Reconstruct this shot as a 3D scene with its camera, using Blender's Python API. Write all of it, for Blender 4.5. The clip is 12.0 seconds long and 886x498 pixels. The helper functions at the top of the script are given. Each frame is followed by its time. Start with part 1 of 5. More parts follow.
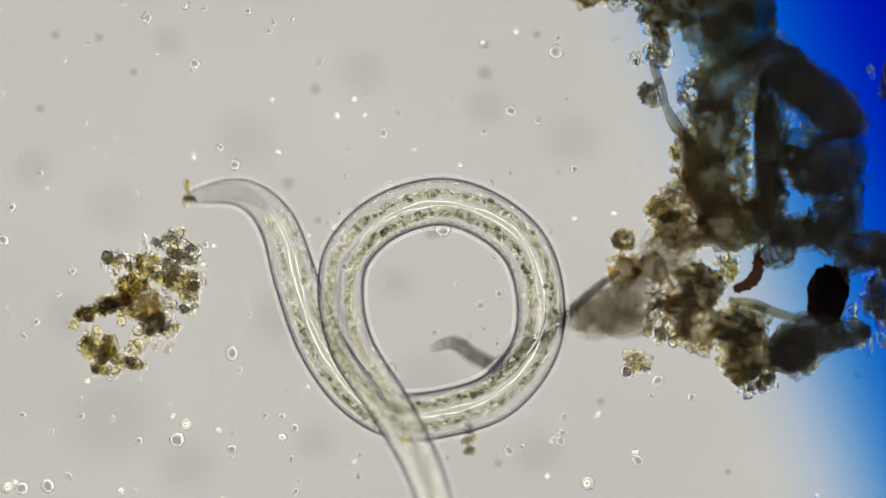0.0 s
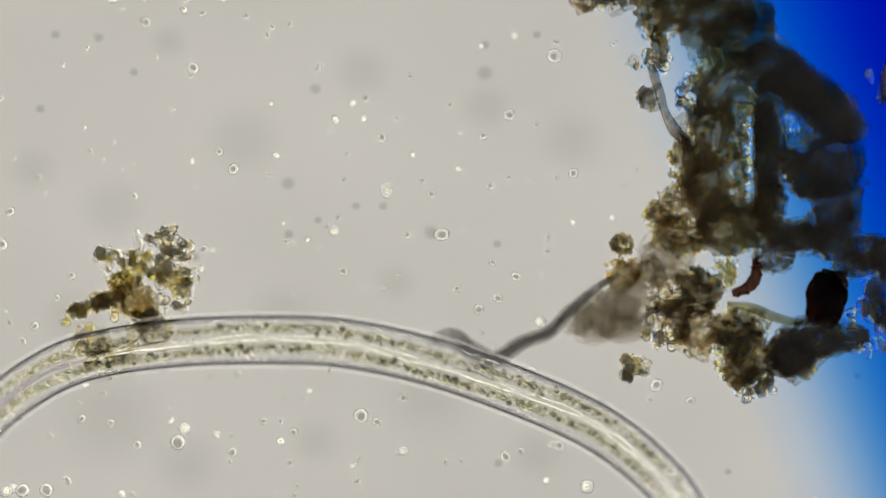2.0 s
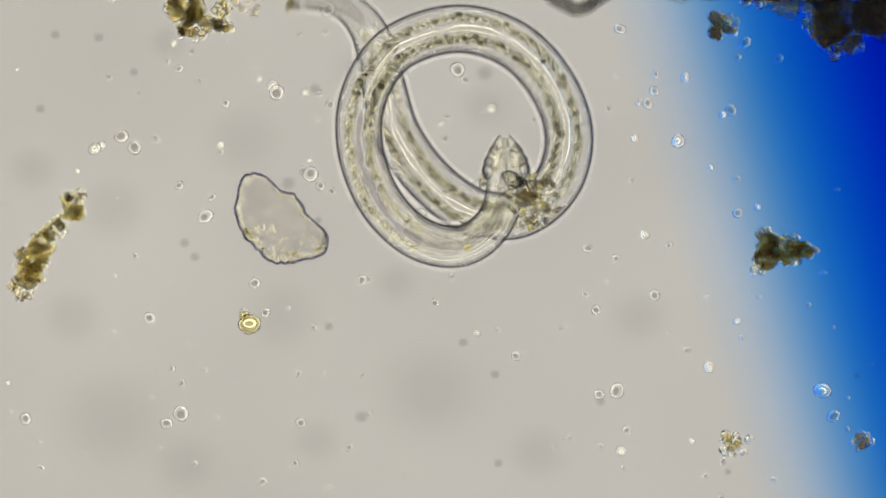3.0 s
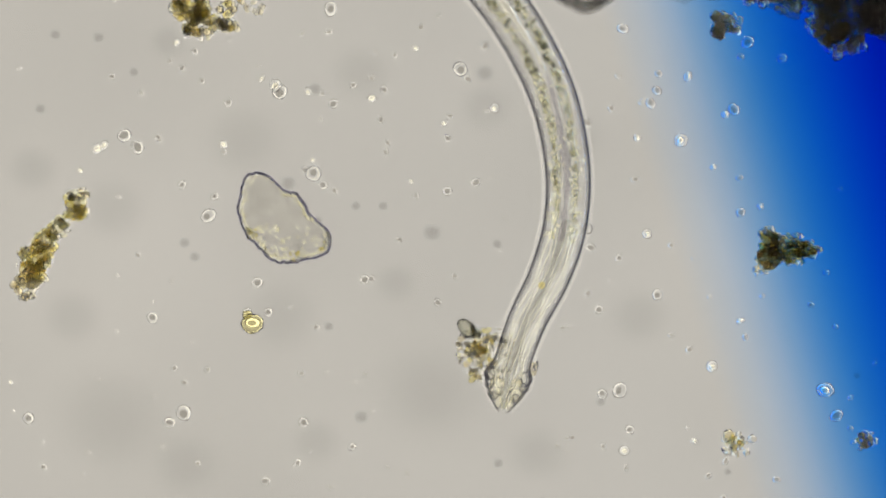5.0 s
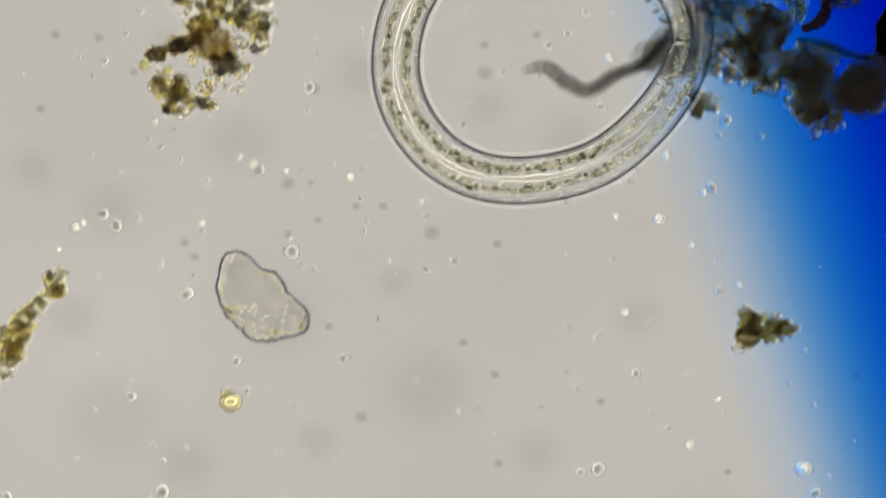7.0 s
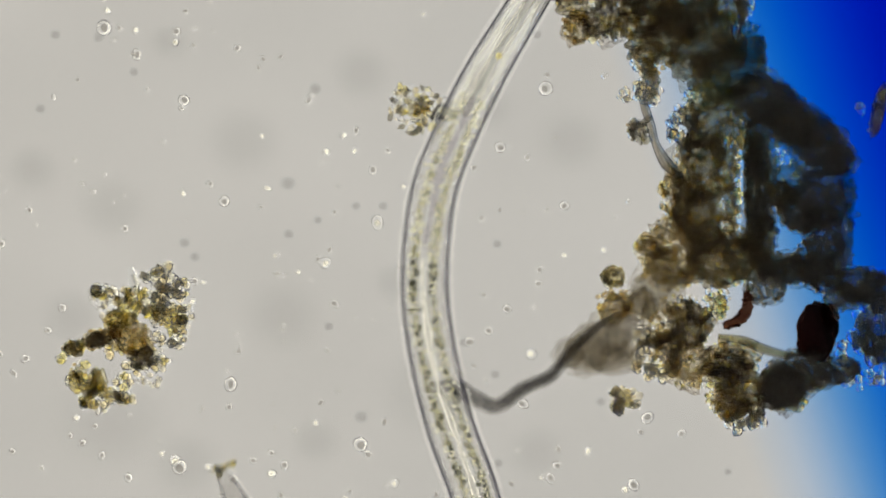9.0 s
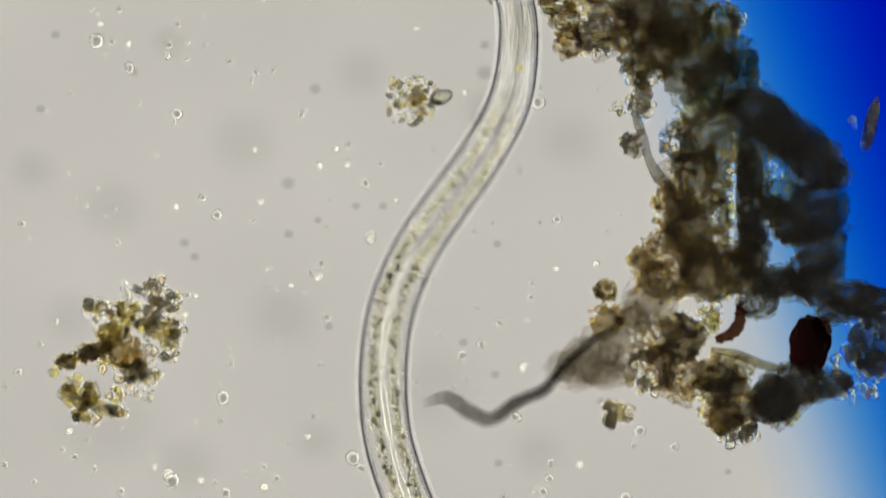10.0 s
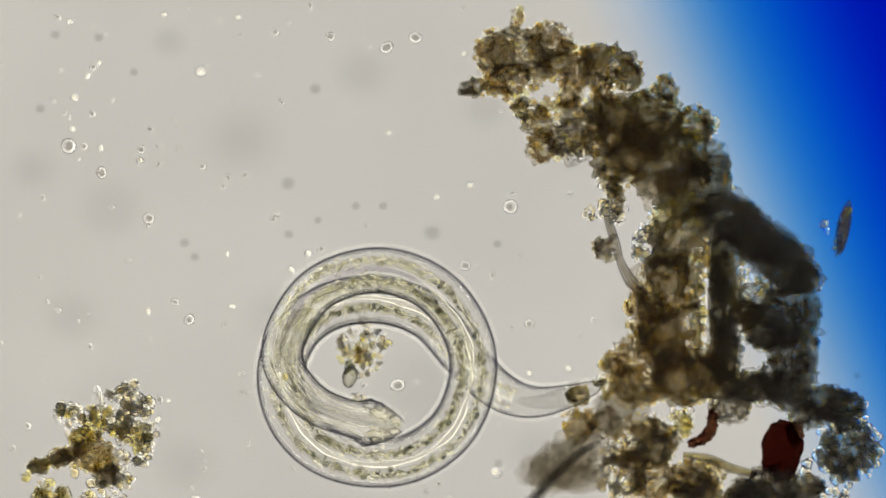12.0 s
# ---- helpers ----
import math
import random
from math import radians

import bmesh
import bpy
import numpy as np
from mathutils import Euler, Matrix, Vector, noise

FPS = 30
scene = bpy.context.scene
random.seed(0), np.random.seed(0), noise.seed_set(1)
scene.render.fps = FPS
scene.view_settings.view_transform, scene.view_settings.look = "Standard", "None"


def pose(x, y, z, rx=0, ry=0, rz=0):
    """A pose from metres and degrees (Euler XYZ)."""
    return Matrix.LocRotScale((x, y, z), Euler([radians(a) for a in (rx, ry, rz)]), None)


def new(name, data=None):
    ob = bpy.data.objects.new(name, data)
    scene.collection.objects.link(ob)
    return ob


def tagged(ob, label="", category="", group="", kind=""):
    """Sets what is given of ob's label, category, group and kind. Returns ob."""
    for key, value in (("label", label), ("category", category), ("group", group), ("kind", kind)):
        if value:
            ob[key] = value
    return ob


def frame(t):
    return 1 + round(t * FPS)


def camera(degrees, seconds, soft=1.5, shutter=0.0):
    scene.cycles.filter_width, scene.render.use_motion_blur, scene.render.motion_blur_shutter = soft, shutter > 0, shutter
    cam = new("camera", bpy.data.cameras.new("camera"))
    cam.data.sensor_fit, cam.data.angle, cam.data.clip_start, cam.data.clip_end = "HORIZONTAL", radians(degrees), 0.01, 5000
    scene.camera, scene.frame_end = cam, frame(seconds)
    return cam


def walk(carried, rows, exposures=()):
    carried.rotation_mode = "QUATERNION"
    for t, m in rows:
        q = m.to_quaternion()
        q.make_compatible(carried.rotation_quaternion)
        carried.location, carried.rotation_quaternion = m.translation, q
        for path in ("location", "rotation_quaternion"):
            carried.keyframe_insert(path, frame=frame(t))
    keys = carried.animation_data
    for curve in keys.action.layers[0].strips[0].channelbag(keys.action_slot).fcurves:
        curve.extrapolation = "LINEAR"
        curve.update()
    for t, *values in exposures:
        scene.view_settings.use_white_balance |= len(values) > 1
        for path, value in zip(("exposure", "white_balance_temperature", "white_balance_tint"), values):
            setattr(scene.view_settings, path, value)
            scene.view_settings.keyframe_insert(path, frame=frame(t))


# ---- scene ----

# A drop of water on a microscope slide, built ten thousand times enlarged: 1 cm here is 1 micrometre.
U = 0.005                 # one step of the plan, half a micrometre
H = 89.783                # height of the objective over the slide
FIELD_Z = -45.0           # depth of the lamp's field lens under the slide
cam = camera(5.0, 12.0, soft=1.9, shutter=0.4)

# How far the slide has been pushed on the stage, in steps of the plan, time by time.
STAGE = [(0.0, -1.5, -5), (0.5, -1.5, -2), (1.0, 0, 0), (1.5, -6, 2.5), (2.0, -4, 2.5), (2.1, 4, -20), (2.2, 48, -178),
         (2.3, 96, -397), (2.4, 127, -520), (2.5, 149, -579), (2.7, 152, -600), (3.0, 152, -603), (5.0, 157, -604), (5.5, 157, -605),
         (6.0, 157, -605), (6.5, 156, -602), (6.7, 149, -575), (7.0, 119, -465), (7.3, 84, -340), (7.5, 58, -248), (7.6, 22, -128),
         (7.7, -3, -18), (7.9, -14, 40), (8.3, -18, 58), (9.3, -22, 60), (9.5, -29, 60), (9.8, -32, 68), (10.0, -33, 84)]
STAGE += [(10.1, -44, 129), (10.2, -55, 192), (10.3, -77, 244), (10.4, -85, 274), (10.5, -86, 280), (11.0, -84, 272), (11.5, -83, 271), (12.0, -82, 269)]
TS = np.array([r[0] for r in STAGE])


def stage(t):
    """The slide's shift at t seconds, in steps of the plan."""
    return np.array([np.interp(t, TS, [r[1] for r in STAGE]), np.interp(t, TS, [r[2] for r in STAGE])])


def place(x, y, z=0.0, t=1.0):
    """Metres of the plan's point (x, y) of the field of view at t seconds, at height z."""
    k = (H - z) / H
    sx, sy = stage(t)
    return Vector(((x - 784) * U * k - sx * U, (441 - y) * U * k + sy * U, z))


walk(cam, [(t, pose(-sx * U, sy * U, H)) for t, sx, sy in STAGE],
     exposures=[(0.0, 0.07, 6250, 10), (1.5, 0.06, 6250, 10), (2.5, 0.0, 6450, 10), (6.5, -0.02, 6450, 10), (7.7, 0.0, 6350, 10), (9.5, 0.03, 6300, 10), (10.5, 0.05, 6400, 10), (12.0, 0.09, 6400, 10)])

# ---- light: the lamp's field lens under the slide is the strong light; a dim room light is added to lift the dark debris ----
world = bpy.data.worlds.new("room_fill")
scene.world = world
world.use_nodes = True
world.node_tree.nodes["Background"].inputs[0].default_value = (0.95, 0.97, 1.0, 1)
world.node_tree.nodes["Background"].inputs[1].default_value = 0.45
scene.cycles.transparent_max_bounces = 64
scene.cycles.max_bounces, scene.cycles.transmission_bounces, scene.cycles.glossy_bounces = 64, 64, 16


# ---- materials ----
def nodes_of(name):
    m = bpy.data.materials.new(name)
    m.use_nodes = True
    t = m.node_tree
    t.nodes.clear()
    return m, t, t.nodes.new, t.links.new


def clear_material(name, tint, edge=0.8, power=3.0, grain=0.0, grain_scale=20.0, rough=0.06, vary=0.0, shine=(0.9, 0.9, 0.9), island=False, cloud=0.0, cloud_scale=3.0, hues=None, solid=None, share=0.0, ior=None, rest=False, along=(0.22, 1.0, 0.5), cells=0.0, squash=1.0, veil=0.0, inner=True):
    """A translucent body in water: tinted light passes, and gloss grows towards its rim; a dark shine paints a dark
    outline there.
    """
    m, t, n, l = nodes_of(name)
    out, mix = n("ShaderNodeOutputMaterial"), n("ShaderNodeMixShader")
    tr, gl = n("ShaderNodeBsdfTransparent" if not ior else "ShaderNodeBsdfGlass" if inner else "ShaderNodeBsdfRefraction"), n("ShaderNodeBsdfGlossy")
    if ior:
        tr.inputs["IOR"].default_value, tr.inputs["Roughness"].default_value = ior, 0.0
    gl.inputs["Color"].default_value = (*shine, 1)
    gl.inputs["Roughness"].default_value = rough
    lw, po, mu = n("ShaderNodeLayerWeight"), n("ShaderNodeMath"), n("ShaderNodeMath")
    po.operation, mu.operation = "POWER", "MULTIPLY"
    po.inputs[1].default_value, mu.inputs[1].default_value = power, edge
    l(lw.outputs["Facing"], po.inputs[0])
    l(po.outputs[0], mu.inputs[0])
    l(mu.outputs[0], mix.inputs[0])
    colour = None
    if hues:
        ramp = n("ShaderNodeValToRGB")
        if island:
            r = n("ShaderNodeNewGeometry").outputs["Random Per Island"]
        else:
            r = n("ShaderNodeObjectInfo").outputs["Random"]
        l(r, ramp.inputs[0])
        el = ramp.color_ramp.elements
        while len(el) < len(hues):
            el.new(0.5)
        for i, h in enumerate(hues):
            el[i].position = i / (len(hues) - 1)
            el[i].color = (*h, 1)
        colour = ramp.outputs[0]
    for amount, scale, detail in ((grain, grain_scale, 3.0), (cloud, cloud_scale, 2.0)):
        if not amount:
            continue
        tc, nz, mr, mm = n("ShaderNodeTexCoord"), n("ShaderNodeTexNoise"), n("ShaderNodeMapRange"), n("ShaderNodeMix")
        nz.inputs["Scale"].default_value, nz.inputs["Detail"].default_value = scale, detail
        mr.inputs["From Min"].default_value, mr.inputs["From Max"].default_value = 0.3, 0.7
        mr.inputs["To Min"].default_value, mr.inputs["To Max"].default_value = 1 - amount, 1.0
        oi, sh = n("ShaderNodeObjectInfo"), n("ShaderNodeVectorMath")
        sh.operation = "MULTIPLY_ADD"
        l(oi.outputs["Random"], sh.inputs[0])
        sh.inputs[1].default_value = (37.0, 19.0, 11.0)
        l(tc.outputs["Object"], sh.inputs[2])
        if rest:
            at, st = n("ShaderNodeAttribute"), n("ShaderNodeVectorMath")
            at.attribute_name, st.operation = "rest", "MULTIPLY"
            st.inputs[1].default_value = along
            l(at.outputs["Vector"], st.inputs[0])
            l(st.outputs[0], nz.inputs["Vector"])
        elif squash != 1.0:
            sq = n("ShaderNodeVectorMath")
            sq.operation = "MULTIPLY"
            sq.inputs[1].default_value = (1.0, 1.0, squash)
            l(sh.outputs[0], sq.inputs[0])
            l(sq.outputs[0], nz.inputs["Vector"])
        else:
            l(sh.outputs[0], nz.inputs["Vector"])
        l(nz.outputs["Fac"], mr.inputs["Value"])
        mm.data_type, mm.blend_type = "RGBA", "MULTIPLY"
        mm.inputs["Factor"].default_value = 1
        if colour is None:
            mm.inputs["A"].default_value = (*tint, 1)
        else:
            l(colour, mm.inputs["A"])
        l(mr.outputs[0], mm.inputs["B"])
        colour = mm.outputs["Result"]
    if colour is None:
        tr.inputs[0].default_value = (*tint, 1)
    else:
        l(colour, tr.inputs[0])
    body = tr.outputs[0]
    if veil:
        vt, vx = n("ShaderNodeBsdfTransparent"), n("ShaderNodeMixShader")
        vx.inputs[0].default_value = veil
        l(body, vx.inputs[1])
        l(vt.outputs[0], vx.inputs[2])
        body = vx.outputs[0]
    if solid:
        df, mx, nz, mr = n("ShaderNodeBsdfDiffuse"), n("ShaderNodeMixShader"), n("ShaderNodeTexNoise"), n("ShaderNodeMapRange")
        df.inputs[0].default_value = (*solid, 1)
        nz.inputs["Scale"].default_value, nz.inputs["Detail"].default_value = grain_scale * 0.6, 3.0
        mr.inputs["From Min"].default_value, mr.inputs["From Max"].default_value = 0.3, 0.7
        mr.inputs["To Min"].default_value, mr.inputs["To Max"].default_value = share * 0.5, min(1.0, share * 1.5)
        l(n("ShaderNodeTexCoord").outputs["Object"], nz.inputs["Vector"])
        l(nz.outputs["Fac"], mr.inputs["Value"])
        amount = mr.outputs[0]
        if cells:
            vo, vr, vm = n("ShaderNodeTexVoronoi"), n("ShaderNodeMapRange"), n("ShaderNodeMath")
            vo.inputs["Scale"].default_value = cells
            vr.inputs["From Min"].default_value, vr.inputs["From Max"].default_value = 0.1, 0.6
            vr.inputs["To Min"].default_value, vr.inputs["To Max"].default_value = 0.1, 1.7
            l(n("ShaderNodeTexCoord").outputs["Object"], vo.inputs["Vector"])
            l(vo.outputs["Distance"], vr.inputs["Value"])
            vm.operation, vm.use_clamp = "MULTIPLY", True
            l(vr.outputs[0], vm.inputs[0])
            l(amount, vm.inputs[1])
            amount = vm.outputs[0]
        l(amount, mx.inputs[0])
        l(body, mx.inputs[1])
        l(df.outputs[0], mx.inputs[2])
        body = mx.outputs[0]
    l(body, mix.inputs[1])
    l(gl.outputs[0], mix.inputs[2])
    l(mix.outputs[0], out.inputs[0])
    return m


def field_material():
    """The lamp's field lens: even warm light inside an added, unseen bright ring."""
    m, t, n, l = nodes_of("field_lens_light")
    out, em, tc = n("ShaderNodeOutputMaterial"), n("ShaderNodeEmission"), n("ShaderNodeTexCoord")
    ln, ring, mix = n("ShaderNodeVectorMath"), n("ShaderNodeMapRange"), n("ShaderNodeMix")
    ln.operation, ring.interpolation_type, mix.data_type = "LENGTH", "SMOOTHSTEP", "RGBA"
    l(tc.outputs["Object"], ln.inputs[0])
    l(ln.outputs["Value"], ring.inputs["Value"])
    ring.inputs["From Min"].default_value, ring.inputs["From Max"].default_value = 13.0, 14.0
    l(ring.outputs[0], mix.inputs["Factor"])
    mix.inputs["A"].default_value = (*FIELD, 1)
    mix.inputs["B"].default_value = (*ADDED_RING, 1)
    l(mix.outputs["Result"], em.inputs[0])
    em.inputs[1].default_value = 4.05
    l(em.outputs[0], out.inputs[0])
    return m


def falloff_material():
    """An added plate that paints the lamp's fall into deep blue towards one side; the light takes half of the tint at
    each face.
    """
    m, t, n, l = nodes_of("blue_light_falloff")
    out, tr = n("ShaderNodeOutputMaterial"), n("ShaderNodeBsdfTransparent")
    tc, dot, add = n("ShaderNodeTexCoord"), n("ShaderNodeVectorMath"), n("ShaderNodeMath")
    dot.operation, add.operation = "DOT_PRODUCT", "MULTIPLY_ADD"
    dot.inputs[1].default_value = (0.9553, 0.2955, 0)
    l(tc.outputs["Object"], dot.inputs[0])
    add.inputs[1].default_value, add.inputs[2].default_value = 2.971 / 40, 26.06 / 40
    l(dot.outputs["Value"], add.inputs[0])
    ramp = n("ShaderNodeValToRGB")
    ramp.color_ramp.interpolation = "B_SPLINE"
    el = ramp.color_ramp.elements
    stops = [(0.7974, (0.1466, 0.1375, 0.1222)), (0.813, (0.135, 0.135, 0.132)), (0.837, (0.102, 0.121, 0.145)), (0.860, (0.045, 0.085, 0.141)), (0.883, (0.0085, 0.050, 0.138)), (0.904, (0.0012, 0.030, 0.136)), (0.926, (0.0002, 0.016, 0.132)), (0.9524, (0.0, 0.0055, 0.117)), (0.9789, (0.0, 0.0016, 0.096))]
    while len(el) < len(stops) + 1:
        el.new(0.5)
    for i, (p, c) in enumerate([(0.0, stops[0][1])] + stops):
        el[i].position, el[i].color = p, (*[math.sqrt(min(1.0, a / b)) for a, b in zip(c, FIELD)], 1)
    l(add.outputs[0], ramp.inputs[0])
    l(ramp.outputs[0], tr.inputs[0])
    l(tr.outputs[0], out.inputs[0])
    return m


def speck_material(name, depth):
    """A soft-edged speck: dense in its middle, thinning outwards."""
    m, t, n, l = nodes_of(name)
    out, tr = n("ShaderNodeOutputMaterial"), n("ShaderNodeBsdfTransparent")
    tc, ln, mr, nz = n("ShaderNodeTexCoord"), n("ShaderNodeVectorMath"), n("ShaderNodeMapRange"), n("ShaderNodeTexNoise")
    ln.operation = "LENGTH"
    l(tc.outputs["Object"], ln.inputs[0])
    mr.interpolation_type = "SMOOTHSTEP"
    mr.inputs["From Min"].default_value, mr.inputs["From Max"].default_value = 0.15, 1.0
    mr.inputs["To Min"].default_value, mr.inputs["To Max"].default_value = 1 - depth, 1.0
    l(ln.outputs["Value"], mr.inputs["Value"])
    l(mr.outputs[0], tr.inputs[0])
    l(tr.outputs[0], out.inputs[0])
    return m


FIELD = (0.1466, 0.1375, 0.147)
ADDED_RING = (0.48, 0.452, 0.472)     # bright ring added out of view so that refracting edges light up
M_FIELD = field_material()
# near-black gloss colour that paints the dark optical outline along the worm's sides
DARK_RIM = (0.08, 0.075, 0.095)
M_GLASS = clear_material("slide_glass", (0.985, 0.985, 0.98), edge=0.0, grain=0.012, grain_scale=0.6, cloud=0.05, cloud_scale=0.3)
M_CUTICLE = clear_material("cuticle", (0.995, 0.994, 0.99), edge=7.0, power=5.6, rough=0.12, shine=DARK_RIM)
M_WALL = clear_material("body_wall", (0.998, 0.997, 0.994), ior=1.05, veil=0.5, edge=0.5, power=4.6, rough=0.2, grain=0.06, grain_scale=30, rest=True, along=(0.06, 1.0, 0.6), shine=(0.2, 0.19, 0.24))
M_GUT = clear_material("intestine_wall", (0.985, 0.983, 0.97), edge=0.1, power=2.0, rough=0.3, grain=0.1, grain_scale=40, rest=True, along=(0.5, 1.0, 0.6), shine=(0.5, 0.5, 0.4))
M_PHARYNX = clear_material("pharynx_muscle", (0.999, 0.997, 0.985), ior=1.04, edge=0.1, power=2.5, rough=0.2, grain=0.16, grain_scale=44, rest=True, along=(0.1, 1.0, 0.6), shine=(0.5, 0.5, 0.45))
M_GRANULE = clear_material("gut_granule", (0.7, 0.68, 0.5), ior=0.95, edge=0.7, power=2.0, rough=0.3, island=True, hues=[(0.5, 0.5, 0.4), (0.78, 0.77, 0.66), (0.93, 0.92, 0.84), (0.97, 0.965, 0.92), (0.995, 0.988, 0.92)], shine=(0.26, 0.26, 0.2))
M_GRANULE_DARK = clear_material("dark_gut_granule", (0.7, 0.68, 0.5), ior=0.95, edge=0.7, power=2.0, rough=0.3, island=True, hues=[(0.43, 0.43, 0.34), (0.58, 0.575, 0.46), (0.8, 0.79, 0.68), (0.97, 0.965, 0.92), (0.995, 0.988, 0.92)], shine=(0.26, 0.26, 0.2))
M_CELL = clear_material("yellow_cell_wall", (0.985, 0.95, 0.74), ior=1.15, edge=2.0, power=2.2, rough=0.2, shine=(0.04, 0.04, 0.06))
M_BRIGHT = clear_material("gut_droplet", (0.997, 0.99, 0.94), ior=1.22, edge=0.3, power=2.4, rough=0.2, shine=(0.3, 0.3, 0.25))

M_LUMEN = clear_material("gut_lumen", (0.955, 0.945, 0.963), edge=0.15, power=2.0, rough=0.3, grain=0.12, grain_scale=40, rest=True, along=(0.5, 1.0, 0.6), shine=(0.4, 0.4, 0.45))
M_TAIL = clear_material("tail_muscle", (0.974, 0.971, 0.968), edge=0.15, power=2.0, rough=0.3, grain=0.08, grain_scale=20, shine=(0.3, 0.3, 0.3))
M_FIBRE = clear_material("muscle_fibre", (0.998, 0.994, 0.96), ior=1.22, edge=0.25, power=2.2, rough=0.2, shine=(0.25, 0.25, 0.22))


def halo_material():
    """Added strips along the worm's sides that imitate its bright halo."""
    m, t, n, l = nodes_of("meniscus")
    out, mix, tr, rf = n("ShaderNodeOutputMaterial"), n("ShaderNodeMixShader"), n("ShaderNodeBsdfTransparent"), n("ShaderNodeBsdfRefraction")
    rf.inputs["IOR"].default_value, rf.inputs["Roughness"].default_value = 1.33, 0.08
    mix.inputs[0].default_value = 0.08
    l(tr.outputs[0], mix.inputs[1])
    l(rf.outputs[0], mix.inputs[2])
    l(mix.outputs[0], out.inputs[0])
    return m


M_HALO = halo_material()
M_SPOT = clear_material("gut_spot", (0.95, 0.91, 0.68), ior=1.2, edge=0.8, power=2.0, rough=0.3, shine=(0.3, 0.3, 0.2))
BROWNS = [(0.84, 0.76, 0.60), (0.95, 0.885, 0.74), (0.99, 0.965, 0.88), (0.99, 0.90, 0.60)]
M_BROWN = clear_material("brown_grain", (0.7, 0.6, 0.4), ior=0.91, edge=0.55, power=2.4, rough=0.25, grain=0.09, grain_scale=2.5, hues=BROWNS, solid=(0.34, 0.26, 0.14), share=0.03, shine=(0.35, 0.33, 0.3))
M_BROWN_I = clear_material("brown_grain_heap", (0.7, 0.6, 0.4), ior=0.91, edge=0.55, power=2.4, rough=0.25, grain=0.09, grain_scale=25, island=True, hues=BROWNS, solid=(0.34, 0.26, 0.14), share=0.03, shine=(0.35, 0.33, 0.3))
M_RED = clear_material("red_humus", (0.25, 0.095, 0.07), edge=0.4, power=2.0, rough=0.5, grain=0.4, grain_scale=14, shine=(0.3, 0.2, 0.15))
# the bluish last hue and blue shine paint the lens's colour fringes
GOLDS = [(1.0, 0.93, 0.48), (0.998, 0.97, 0.74), (0.99, 0.985, 0.95), (0.965, 0.975, 1.0)]
M_GOLD = clear_material("golden_grain", (0.8, 0.65, 0.3), ior=1.21, veil=0.4, edge=0.2, power=2.4, rough=0.2, grain=0.09, grain_scale=2.5, hues=GOLDS, solid=(0.6, 0.48, 0.17), share=0.01, shine=(0.17, 0.2, 0.48))
M_GOLD_I = clear_material("golden_grain_heap", (0.8, 0.65, 0.3), ior=1.21, veil=0.4, edge=0.2, power=2.4, rough=0.2, grain=0.09, grain_scale=25, island=True, hues=GOLDS, solid=(0.6, 0.48, 0.17), share=0.01, shine=(0.17, 0.2, 0.48))
M_SPORE = clear_material("spore_wall", (0.998, 0.995, 0.985), ior=1.24, veil=0.58, edge=1.0, power=3.2, rough=0.15, shine=(0.1, 0.1, 0.13))
M_THREAD = clear_material("dark_thread", (0.95, 0.947, 0.943), edge=0.1, power=2.0, rough=0.4, grain=0.14, grain_scale=6)
M_STRAW = clear_material("straw", (0.93, 0.90, 0.78), edge=0.9, power=2.0, rough=0.3, grain=0.2, grain_scale=10, shine=(0.35, 0.33, 0.3))
M_LIP = clear_material("lip_gland", (0.985, 0.975, 0.93), ior=1.05, edge=0.4, power=2.4, rough=0.2, shine=(0.35, 0.34, 0.38))
M_STRAND = clear_material("clear_strand", (0.985, 0.965, 0.92), ior=0.94, edge=1.8, power=2.0, rough=0.2, grain=0.2, grain_scale=20, cloud=0.1, cloud_scale=6, shine=(0.12, 0.1, 0.09))
M_FLAKE = clear_material("clear_flake", (0.992, 0.986, 0.962), ior=1.15, inner=False, edge=1.7, power=1.7, rough=0.15, grain=0.07, grain_scale=9, cloud=0.05, cloud_scale=3, shine=(0.19, 0.18, 0.26))
M_SHELL = clear_material("thick_shell", (0.93, 0.93, 0.86), ior=1.08, edge=1.8, power=1.7, rough=0.25, grain=0.12, grain_scale=2, shine=(0.03, 0.03, 0.03))
M_NUCLEUS = clear_material("spore_nucleus", (0.84, 0.83, 0.81), edge=0.4, power=2.0, rough=0.3, shine=(0.2, 0.2, 0.2))
M_SPECK = speck_material("lens_dust", 0.22)
M_SMUDGE = speck_material("lens_smudge", 0.095)


# ---- mesh helpers ----
def mesh_from(name, verts, faces, material, smooth=True, along=None):
    me = bpy.data.meshes.new(name)
    me.from_pydata([tuple(v) for v in verts], [], [tuple(int(i) for i in f) for f in faces])
    if smooth:
        me.polygons.foreach_set("use_smooth", [True] * len(me.polygons))
    me.materials.append(material)
    if along is not None:
        me.attributes.new("rest", "FLOAT_VECTOR", "POINT").data.foreach_set("vector", (np.array(verts) + np.array((-along * U, 0, 0))).astype(np.float32).ravel())
    return me


def part(name, me, parent, label=""):
    ob = new(name, me)
    ob.parent = parent
    return tagged(ob, label)


def tube_data(xs, radii, sides=20, flat=1.0, y0=0.0, z0=0.0):
    """An open tube along x with the given radii."""
    a = np.linspace(0, 2 * math.pi, sides, endpoint=False)
    v = [(x, y0 + r * math.cos(b), z0 + flat * r * math.sin(b)) for x, r in zip(xs, radii) for b in a]
    f = []
    for i in range(len(xs) - 1):
        for j in range(sides):
            k = (j + 1) % sides
            f.append((i * sides + j, i * sides + k, (i + 1) * sides + k, (i + 1) * sides + j))
    return np.array(v), f


